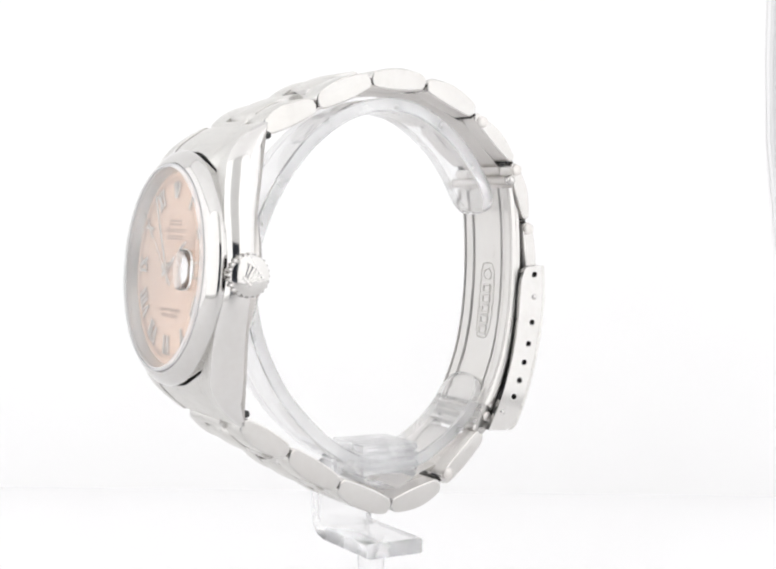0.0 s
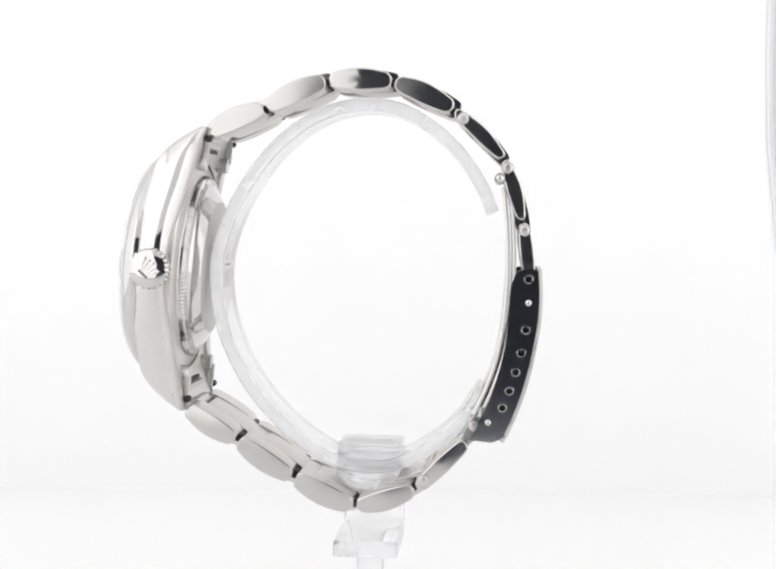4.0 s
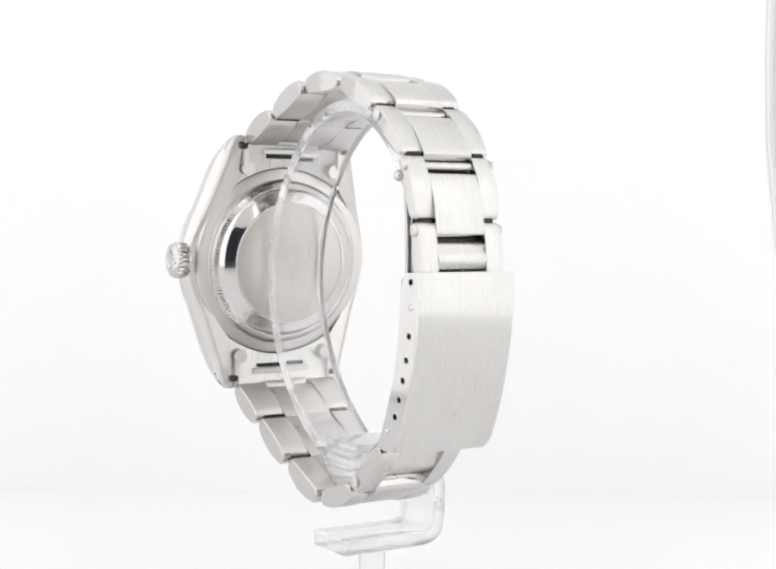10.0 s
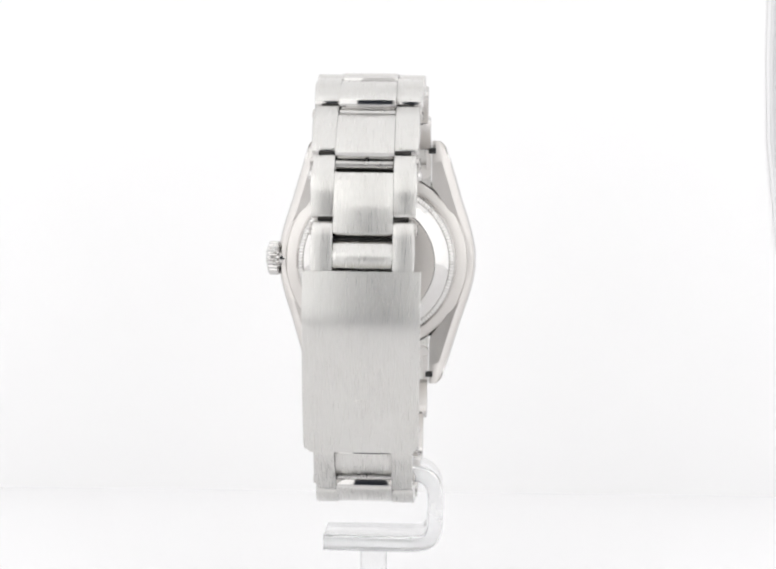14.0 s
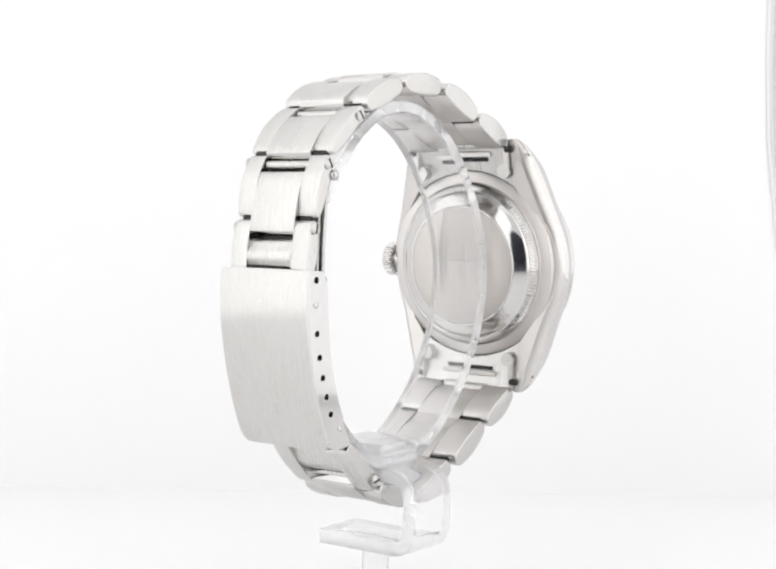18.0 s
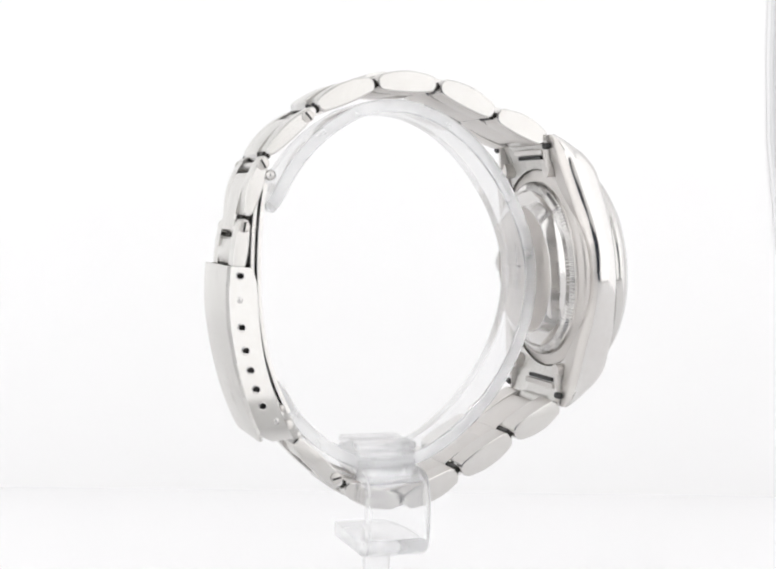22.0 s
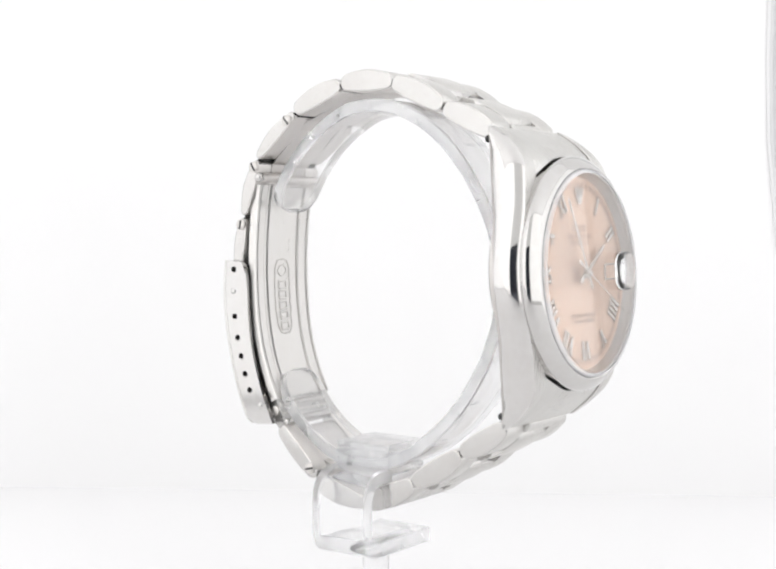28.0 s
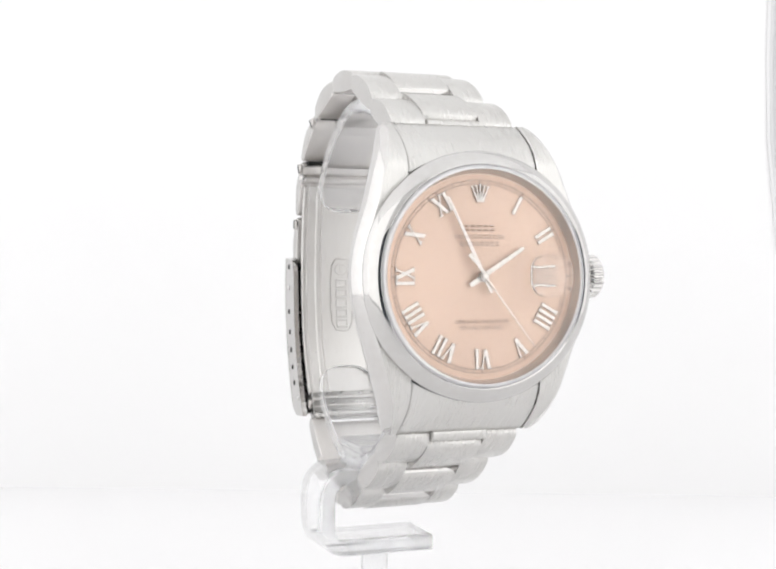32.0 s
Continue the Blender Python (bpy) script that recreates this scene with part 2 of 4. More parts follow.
def smooth_at(table, x):
    """A smooth curve through a table of (x, value)."""
    xs, ys = [a for a, b in table], [b for a, b in table]
    n = len(xs)
    x = min(max(x, xs[0]), xs[-1])
    i = min(n - 2, max(k for k in range(n) if xs[k] <= x))

    def slope(k):
        if k in (0, n - 1):
            return 0.0 if k == 0 else (ys[k] - ys[k - 1]) / (xs[k] - xs[k - 1])
        a, b = (ys[k] - ys[k - 1]) / (xs[k] - xs[k - 1]), (ys[k + 1] - ys[k]) / (xs[k + 1] - xs[k])
        return 0.5 * (a + b)

    w = xs[i + 1] - xs[i]
    t = (x - xs[i]) / w
    h = t * t * (3 - 2 * t)
    return ys[i] * (1 - h) + ys[i + 1] * h + w * (slope(i) * t * (1 - t) ** 2 - slope(i + 1) * t * t * (1 - t))


# ---- the tent ----
def slab(name, x0, x1, y0, y1, z0, z1, mat):
    bm = bmesh.new()
    box(bm, x0, x1, y0, y1, z0, z1, bevel=0.5)
    return tagged(part(name, bm, mat, smooth=0), kind="structure")


BACK, HALF, FRONT, TOP = 134.0, 300.0, -222.0, 345.0
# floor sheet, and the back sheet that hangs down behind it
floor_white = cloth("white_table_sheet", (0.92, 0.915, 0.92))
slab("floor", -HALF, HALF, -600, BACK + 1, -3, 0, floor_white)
slab("backdrop", -HALF, HALF, BACK, BACK + 4, -4, TOP, back_white)
slab("wall_west", -HALF - 4, -HALF, FRONT - 3, BACK + 8, -4, TOP, tent_white)
slab("wall_east", HALF, HALF + 4, FRONT - 3, BACK + 8, -4, TOP, tent_white)
slab("ceiling", -HALF - 4, HALF + 4, FRONT - 3, BACK + 8, TOP, TOP + 4, tent_white)
# front flap with the opening through which the camera looks
slab("front_flap_west", -HALF, -56, FRONT - 3, FRONT, 0.4, TOP, front_white)
slab("front_flap_east", 67, HALF, FRONT - 3, FRONT, 0.4, TOP, front_white)
slab("front_flap_top", -56, 67, FRONT - 3, FRONT, 165, TOP, front_white)
slab("wall_behind_camera", -HALF, HALF, -604, -600, -4, TOP, black_cloth)
slab("black_table_cloth", -HALF + 2, HALF - 2, -598, -238, 0.3, 1.2, black_cloth)
# grey seam where the back sheet meets the side of the tent, its blurred edge painted in darkening greys
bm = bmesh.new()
greys = [cloth("pale_seam_step", (0.84, 0.84, 0.845)), cloth("grey_seam_step", (0.74, 0.742, 0.747)), cloth("dark_seam_step", (0.63, 0.633, 0.64)), cloth("darkest_seam_step", (0.53, 0.535, 0.54))]
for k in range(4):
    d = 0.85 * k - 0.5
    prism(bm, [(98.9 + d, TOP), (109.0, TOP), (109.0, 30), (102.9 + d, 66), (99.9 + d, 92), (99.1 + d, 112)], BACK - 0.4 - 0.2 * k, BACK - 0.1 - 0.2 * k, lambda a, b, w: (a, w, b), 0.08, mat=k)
tagged(part("seam", bm, greys, smooth=0), "grey side seam of the tent, soft edge painted in stepped greys", kind="structure")

# ---- the watch ----
XC = -1.3
watch = tagged(new("wrist_watch"), "steel wrist watch with salmon dial and linked bracelet on clear stand", "watch")


def br(y, z, w):
    """Bracelet space: along y and z, w across from the watch's middle."""
    return (XC + w, y, z + EYE)


LEAN = radians(4.3)
HC = (27.5, -10.2)
HX = -1.35


def hd(r, v, n):
    """Head space: r to the crown, v to twelve, n out of the dial."""
    return (HX - r, HC[0] - v * math.sin(LEAN) + n * math.cos(LEAN), HC[1] + v * math.cos(LEAN) + n * math.sin(LEAN) + EYE)


OUT = [(0, 17.9), (2, 17.8), (4.5, 17.35), (7, 16.65), (11.4, 15.2), (16, 13.8), (20, 12.45), (21.5, 11.8), (22.2, 11.1)]
TOPN = [(0, 7.75), (6, 7.75), (10, 7.6), (14, 7.1), (16.5, 6.6), (18.8, 5.1), (20.5, 3.2), (21.6, 1.7), (22.2, 0.8)]
BOT = [(0, 3.2), (4, 3.0), (8, 2.4), (12, 1.65), (17, 0.8), (22.2, -0.1)]


def build_case():
    bm = bmesh.new()
    vs = [22.2, 22.0, 21.7, 21.3, 20.8] + [20.2 - 0.7 * k for k in range(29)]
    vs = [-v for v in vs if v > 0.3] + [0.0] + [v for v in reversed(vs) if v > 0.3]
    # satin underside and lower edge, polished flank, brushed top, polished inner wall
    bands = [2] * 3 + [0] * 6 + [1] + [0] * 2
    for s in (-1, 1):
        rows = []
        for v in vs:
            a = abs(v)
            ro, nt, nb = smooth_at(OUT, a), smooth_at(TOPN, a), smooth_at(BOT, a)
            ri = 9.95 if a > 14 else (9.95 + (14 - a) / 4 * 3 if a > 10 else 12.95)
            k = min(1.0, (nt - nb) / 2.2)
            # the lower edge of the lugs is bevelled, that of the middle hardly
            c = min(1.0, a / 9.0) * min(1.0, (nt - nb) / 4.5)
            pts = [(ri, nb), (ro - 0.55 * k - 0.75 * c, nb), (ro - 0.14 * k - 0.5 * c, nb + 0.14 * k + 0.2 * c), (ro + 0.1 * k - 0.1 * c, nb + 0.5 * k + 0.6 * c)]
            for q, d in ((0.3, 0.3), (0.44, 0.42), (0.62, 0.36), (0.82, -0.02)):
                pts.append((ro + d * k, nb + (nt - nb) * q))
            pts += [(ro - 0.5 * k, nt - 0.3 * k), (ro - 0.8 * k, nt), (ri + 0.15, nt), (ri, nt - 0.15)]
            rows.append([bm.verts.new(hd(s * r, v, n)) for r, n in pts])
        n = len(rows[0])
        for a, b in zip(rows, rows[1:]):
            for i in range(n):
                bm.faces.new((a[i], a[(i + 1) % n], b[(i + 1) % n], b[i])).material_index = bands[i]
        for r in (rows[0], rows[-1]):
            bm.faces.new(r)
    lathe(bm, [(12.9, 3.2), (16.85, 3.2), (16.85, 5.99), (12.9, 5.99)], 96, hd, 2)
    # near-black ring round the bezel's foot: the gap's shade put into colour
    lathe(bm, [(12.8, 6.0), (17.4, 6.0), (17.4, 6.5), (12.8, 6.5)], 96, hd, 3)
    bmesh.ops.recalc_face_normals(bm, faces=bm.faces)
    return part("case", bm, [dome_steel, brushed, satin, hole_dark], watch, "steel middle case with polished flanks and brushed lugs", 28)


build_case()


def build_bezel():
    bm = bmesh.new()
    lathe(bm, [(15.3, 7.1), (16.6, 6.6), (17.3, 6.6), (17.36, 7.75), (17.5, 8.0), (17.58, 8.35), (17.38, 8.8), (16.93, 9.28), (16.43, 9.75), (15.97, 10.07), (15.67, 10.2), (15.47, 10.12), (15.25, 8.6)], 128, hd)
    return part("bezel", bm, polished, watch, "smooth domed polished bezel", 40)


build_bezel()
bm = bmesh.new()
lathe(bm, [(14.2, 7.5), (14.25, 7.95), (14.45, 8.7), (14.9, 10.1), (15.2, 10.1), (15.2, 7.5)], 128, hd)
part("inner_ring", bm, ring_steel, watch, "polished ring between dial and crystal")

# crystal with its small magnifier
bm = bmesh.new()
lathe(bm, [(0, 10.2), (14.3, 10.2), (14.85, 10.15), (15.0, 9.7), (15.42, 9.7), (15.42, 10.27), (15.24, 10.56), (14.9, 10.7), (14.35, 10.78), (12, 10.8), (6, 10.82), (0, 10.82)], 128, hd)
for f in bm.faces:
    c = f.calc_center_median() - Vector(hd(0, 0, 10.2))
    if c.length > 14.75:
        f.material_index = 1
crystal = part("crystal", bm, [watch_glass, glass_edge], watch, "clear flat watch crystal", 30)
crystal.visible_shadow = False
bm = bmesh.new()
DX, DV, LW, LH = 9.95, 0.0, 3.3, 2.95
loops = []
for k, h in ((1.0, 10.84), (1.0, 11.12), (0.97, 11.26), (0.85, 11.44), (0.7, 11.6), (0.5, 11.74), (0.3, 11.83), (0.1, 11.86)):
    lp = []
    for i in range(40):
        a = 2 * math.pi * i / 40
        c, s = math.cos(a), math.sin(a)
        e = (abs(c) ** 3.2 + abs(s) ** 3.2) ** (-1 / 3.2)
        lp.append(hd(DX + LW * k * c * e, DV + LH * k * s * e, h))
    loops.append(lp)
add_loops(bm, loops)
lens = part("magnifier", bm, lens_glass, crystal, "small magnifying lens over the date", 40)
lens.visible_shadow = False

# dial, built round its own middle so that its grain runs outwards
DN = 8.5
dial_pose = Matrix(((-1, 0, 0, HX * MM), (0, -math.sin(LEAN), math.cos(LEAN), hd(0, 0, DN)[1] * MM),
                    (0, math.cos(LEAN), math.sin(LEAN), hd(0, 0, DN)[2] * MM), (0, 0, 0, 1)))


def on_dial(ob):
    ob.matrix_basis = dial_pose
    return ob


bm = bmesh.new()
lathe(bm, [(0, -0.4), (14.4, -0.4), (14.45, -0.05), (14.4, 0.0), (10, 0.0), (5, 0.0), (0.0, 0.0)], 128)
dial = on_dial(part("dial", bm, salmon, watch, "salmon pink sunburst dial"))


def dial_part(name, bm, mat, label="", smooth=30):
    return part(name, bm, mat, dial, label, smooth)


def flat_bar(bm, p, q, w, h0=0.02, h1=0.06, taper=None):
    """A bar on the dial from p to q."""
    p, q = Vector(p), Vector(q)
    d = (q - p).normalized()
    s = Vector((-d.y, d.x))
    w2 = w if taper is None else taper
    poly = [tuple(p - s * w / 2), tuple(q - s * w2 / 2), tuple(q + s * w2 / 2), tuple(p + s * w / 2)]
    prism(bm, poly, h0, h1, lambda a, b, c: (a, b, c), min(0.06, w * 0.18, (h1 - h0) * 0.4))


NUMERALS = {1: "I", 2: "II", 4: "IIII", 5: "V", 6: "VI", 7: "VII", 8: "VIII", 9: "IX", 10: "X", 11: "XI"}
GLYPH_W = {"I": 0.85, "V": 1.75, "X": 1.75}


def build_numeral(hour, text):
    bm = bmesh.new()
    a = radians(90 - 30 * hour)
    up = Vector((math.cos(a), math.sin(a)))
    right = Vector((up.y, -up.x))
    total = sum(GLYPH_W[c] for c in text)
    x, hh, mid = -total / 2, 1.32, 11.5

    def at(px, py):
        return up * (mid + py) + right * px

    for c in text:
        w = GLYPH_W[c]
        if c == "I":
            flat_bar(bm, at(x + w / 2, -hh), at(x + w / 2, hh), 0.5, 0.0, 0.3)
        elif c == "V":
            flat_bar(bm, at(x + 0.3, hh), at(x + w / 2, -hh), 0.56, 0.0, 0.3)
            flat_bar(bm, at(x + w - 0.3, hh), at(x + w / 2, -hh), 0.24, 0.004, 0.29)
        else:
            flat_bar(bm, at(x + 0.3, hh), at(x + w - 0.3, -hh), 0.56, 0.0, 0.3)
            flat_bar(bm, at(x + w - 0.3, hh), at(x + 0.3, -hh), 0.24, 0.004, 0.29)
        x += w
    x = -total / 2
    for c in text:
        w = GLYPH_W[c]
        feet = [(w / 2, hh), (w / 2, -hh)] if c == "I" else [(0.3, hh), (w - 0.3, hh)]
        feet += [(0.3, -hh), (w - 0.3, -hh)] if c == "X" else []
        for fx, fy in feet:
            flat_bar(bm, at(x + fx - 0.34, fy), at(x + fx + 0.34, fy), 0.17, 0.008, 0.28)
        x += w
    dial_part("numeral", bm, applied, "applied white metal roman numeral " + text)


for hour, text in NUMERALS.items():
    build_numeral(hour, text)

# applied emblem at twelve: a plain fan of five bars on an oval foot
bm = bmesh.new()
for k in (-2, -1, 0, 1, 2):
    tip = (k * 0.62, 12.75 - abs(k) * 0.14)
    flat_bar(bm, (k * 0.24, 10.75), tip, 0.32, 0.0 + 0.004 * (k + 2), 0.3 + 0.004 * (k + 2), 0.2)
    rod(bm, (tip[0], tip[1], 0.0), (tip[0], tip[1], 0.32), 0.19, 10)
flat_bar(bm, (-0.62, 10.55), (0.62, 10.55), 0.42, 0.0, 0.34)
dial_part("emblem", bm, applied, "applied white metal emblem at twelve")

# minute track
bm = bmesh.new()
for r0, r1 in ((13.4, 13.51), (12.94, 13.04)):
    lathe(bm, [(r0, 0.012), (r0, 0.03), (r1, 0.03), (r1, 0.012)], 120)
for i in range(60):
    a = radians(6 * i)
    w = 0.26 if i % 5 == 0 else 0.12
    c, s = math.cos(a), math.sin(a)
    flat_bar(bm, (13.03 * c, 13.03 * s), (13.45 * c, 13.45 * s), w, 0.012, 0.034)
dial_part("minute_track", bm, ink, "printed minute track of fine grey ticks")


def print_bars(name, label, rows):
    bm = bmesh.new()
    for x0, x1, y, h in rows:
        flat_bar(bm, (x0, y), (x1, y), h, 0.012, 0.03)
    return dial_part(name, bm, ink, label)


def letter_bars(x0, x1, y, h, n, gap=0.3):
    step = (x1 - x0) / n
    return [(x0 + i * step, x0 + (i + 1 - gap) * step, y + q * h * 0.34, h * 0.36) for i in range(n) for q in (-1, 1)]


print_bars("maker_mark", "printed maker's line in dark grey", letter_bars(-2.4, 2.4, 6.75, 0.82, 5, 0.26))
print_bars("upper_print", "two printed lines in dark grey", letter_bars(-3.9, 3.9, 5.55, 0.5, 16, 0.3) + letter_bars(-3.1, 3.1, 4.55, 0.56, 8, 0.3))
print_bars("origin_print", "tiny printed words beside the six", letter_bars(-3.6, -2.0, -12.75, 0.24, 5) + letter_bars(2.0, 3.5, -12.75, 0.24, 4))


def dial_text(words, y, size, width):
    cu = bpy.data.curves.new("words", "FONT")
    cu.body, cu.size, cu.align_x, cu.extrude = words, size, "CENTER", 0.008
    tmp = new("words", cu)
    bpy.context.view_layer.update()
    me = bpy.data.meshes.new_from_object(tmp.evaluated_get(bpy.context.evaluated_depsgraph_get()))
    xs = [v.co.x for v in me.vertices]
    k = width / (max(xs) - min(xs))
    bm = bmesh.new()
    bm.from_mesh(me)
    bm.transform(Matrix.Translation((0, y, 0.022)) @ Matrix.Diagonal((k, 1, 1, 1)))
    bpy.data.objects.remove(tmp)
    bpy.data.curves.remove(cu)
    bpy.data.meshes.remove(me)
    dial_part("printed_line", bm, ink, "printed words " + words.lower(), 0)


dial_text("SUPERLATIVE CHRONOMETER", -6.55, 0.76, 8.3)
dial_text("OFFICIALLY CERTIFIED", -7.4, 0.76, 6.7)

# date opening with its white card
bm = bmesh.new()
box(bm, 8.1, 11.65, -1.05, 1.05, 0.006, 0.03, bevel=0.008)
dial_part("date_card", bm, card, "pale salmon date card in its opening")
bm = bmesh.new()
flat_bar(bm, (8.0, -1.25), (8.0, 1.25), 0.36, 0.0, 0.12)
for q in (-1.14, 1.14):
    flat_bar(bm, (8.0, q), (11.6, q), 0.24, 0.0, 0.12)
dial_part("date_frame", bm, applied, "metal edge of the date opening")


# hands turn about the dial's middle
def build_hand(name, outline, n0, n1, label, hub=0.0):
    bm = bmesh.new()
    for poly in outline:
        prism(bm, poly, n0, n1, lambda a, b, c: (a, b, c), 0.05)
    if hub:
        lathe(bm, [(0, n0 - 0.05), (hub, n0 - 0.05), (hub, n1 + 0.05), (hub * 0.8, n1 + 0.12), (0, n1 + 0.12)], 24)
    return part(name, bm, applied, watch, label)


hour_hand = build_hand("hour_hand", [[(-0.36, -2.4), (0.36, -2.4), (0.38, -1.4), (0.27, 7.3), (0, 7.7), (-0.27, 7.3), (-0.38, -1.4)]], 0.75, 0.93, "white metal baton hour hand", 0.8)
minute_hand = build_hand("minute_hand", [[(-0.26, -2.6), (0.26, -2.6), (0.3, -1.6), (0.2, 12.0), (0, 12.4), (-0.2, 12.0), (-0.3, -1.6)]], 1.12, 1.28, "white metal baton minute hand", 0.7)
second_hand = build_hand("second_hand", [[(-0.14, -3.4), (0.14, -3.4), (0.07, 12.6), (-0.07, 12.6)], [(-0.3, -3.9), (0.3, -3.9), (0.26, -2.6), (-0.26, -2.6)]], 1.46, 1.56, "thin running seconds hand", 0.5)


def build_crown():
    bm = bmesh.new()
    cn = 5.1

    def pl(a, b, h):
        return hd(h, a, cn + b)

    def turned(a, b):
        return (0.77 * a + 0.64 * b, -0.64 * a + 0.77 * b)

    def flute(i, r, h):
        return -0.26 if r > 2.9 and i % 4 >= 2 else 0.0

    lathe(bm, [(1.9, 17.0), (2.0, 17.9), (2.75, 18.0), (3.15, 18.3), (3.15, 19.7), (2.85, 20.05), (2.4, 20.25), (1.6, 20.42), (0, 20.45)], 96, pl, 0, flute)
    crown = part("crown", bm, polished, watch, "fluted polished winding crown", 30)
    bm = bmesh.new()
    for k in (-2, -1, 0, 1, 2):
        tip = (1.2 - 0.14 * abs(k), k * 0.72)
        rod(bm, pl(*turned(-0.7, k * 0.3), 20.32), pl(*turned(*tip), 20.42), 0.17, 8)
        rod(bm, pl(*turned(*tip), 20.2), pl(*turned(*tip), 20.56), 0.25, 10)
    rod(bm, pl(*turned(-1.05, -0.85), 20.34), pl(*turned(-1.05, 0.85), 20.34), 0.26, 8)
    part("emblem", bm, dome_steel, crown, "raised emblem on the crown")


build_crown()


def build_back():
    bm = bmesh.new()
    lathe(bm, [(13.2, 3.4), (16.75, 3.3), (16.75, 2.6), (16.55, 2.25), (16.2, 2.1), (14.75, 1.85), (14.6, 1.6), (13.2, 1.6)], 128, hd, 1)
    back = part("case_back", bm, [polished, satin], watch, "screwed steel case back with fluted rim")
    bm = bmesh.new()

    def flute(i, r, h):
        return -0.18 if r > 13.4 and i % 4 >= 2 else 0.0

    lathe(bm, [(12.6, 1.9), (14.7, 1.85), (14.65, 1.3), (14.25, 0.75), (13.55, 0.45), (12.6, 0.6)], 600, hd, 0, flute)
    part("fluted_rim", bm, polished, back, "finely fluted rim", 25)
    bm = bmesh.new()
    lathe(bm, [(12.9, 0.9), (13.3, 0.75), (13.32, 0.5), (13.2, 0.3), (12.4, -0.18), (11.6, -0.64), (10.95, -0.99), (10.75, -1.08), (10.62, -1.06), (10.6, -0.7)], 128, hd)
    part("domed_ring", bm, dome_steel, back, "polished sloping ring")
    bm = bmesh.new()
    lathe(bm, [(10.65, -0.6), (10.6, -0.98), (10.45, -1.03), (6, -1.05), (0, -1.05)], 128, hd)
    part("centre_disc", bm, disc_steel, back, "satin flat centre of the case back")


build_back()


def build_end_link(s):
    bm = bmesh.new()
    nu, nv = 24, 10
    top, low = [], []
    for i in range(nu + 1):
        r = -9.8 + 19.6 * i / nu
        vin = math.sqrt(17.5 ** 2 - r * r)
        vlow = math.sqrt(16.8 ** 2 - r * r)
        a, b = [], []
        for j in range(nv + 1):
            v = vin + (22.1 - vin) * j / nv
            drop = 0.10 + 0.25 * (abs(r) / 9.85) ** 4
            a.append(hd(r, s * v, smooth_at(TOPN, v) - drop + (0.5 - 0.5 * (r / 9.8) ** 2) * max(0.0, (21.0 - v) / 3.2) ** 1.3))
            vb = vlow + (22.1 - vlow) * j / nv
            b.append(hd(r, s * vb, 1.95 - 0.25 * (vb - vlow) - 0.05 * max(0.0, vb - 19.0) ** 2))
        top.append(a)
        low.append(b)
    loops = [t + list(reversed(l)) for t, l in zip(top, low)]
    add_loops(bm, loops)
    link_ob = part("end_link", bm, brushed, watch, "curved brushed end piece between the lugs", 40)
    # slotted tongue at the back of the end piece
    # solid dark bar drawn for the shade in the slot
    bm = bmesh.new()
    prism(bm, [(-4.6, s * 18.3), (4.6, s * 18.3), (4.6, s * 18.95), (-4.6, s * 18.95)], 1.0, 1.52, hd, 0.06)
    part("slot", bm, hole_dark, link_ob, "slot in the back of the end piece, its shade painted as a dark bar")
    bm = bmesh.new()
    prism(bm, [(-5.6, s * 19.1), (5.6, s * 19.1), (5.6, s * 20.0), (-5.6, s * 20.0)], 0.7, 1.3, hd, 0.12)
    part("ledge", bm, satin, link_ob, "stepped ledge beside the slot")
    bm = bmesh.new()
    for q in (-1, 1):
        lathe(bm, [(0, -0.1), (1.25, -0.1), (1.25, 1.6), (0, 1.6)], 24, lambda a, b, h: hd(q * 8.6 + a, s * 16.6 + b, h))
        prism(bm, [(q * 8.9, s * 17), (q * 9.7, s * 17), (q * 9.7, s * 21.6), (q * 8.9, s * 21.6)], -0.5, 0.6, hd, 0.1)
    part("back_tab", bm, inner_steel, link_ob, "rounded tabs at the back of the end piece")
    # solid dark rods drawn for the shade in the bar holes
    bm = bmesh.new()
    for q in (-1, 1):
        rod(bm, hd(q * 9.3, s * 20.4, -0.35), hd(q * 10.6, s * 20.4, -0.35), 0.55, 12)
    part("bar_hole", bm, hole_dark, link_ob, "spring bar holes, their shade painted as dark rods")


for s in (1, -1):
    build_end_link(s)

# bracelet: hinges seen from the side, half widths of the rows
TOP_J = [(26.0, 11.0), (17.0, 15.1), (7.4, 19.4), (-2.9, 19.4), (-12.4, 15.2), (-20.3, 7.7), (-23.3, -2.0), (-24.5, -11.5)]
LOW_J = [(29.2, -32.0), (21.0, -37.1), (12.1, -42.8), (2.35, -47.3), (-7.2, -44.3), (-15.1, -36.5)]
TOP_W = [9.65, 9.2, 8.75, 8.4, 8.1, 7.85, 7.65]
LOW_W = [9.7, 9.1, 8.5, 7.95, 7.75]
TOP_T = [(2.05, 1.5), (2.05, 1.5), (2.0, 1.5), (1.95, 1.45), (1.35, 1.15), (1.3, 1.15), (1.2, 1.1)]
LOW_T = [(2.0, 1.5), (2.05, 1.5), (2.2, 1.45), (2.1, 1.3), (1.5, 1.15)]
MIDDLE, TAPER = 4.35, 0.042


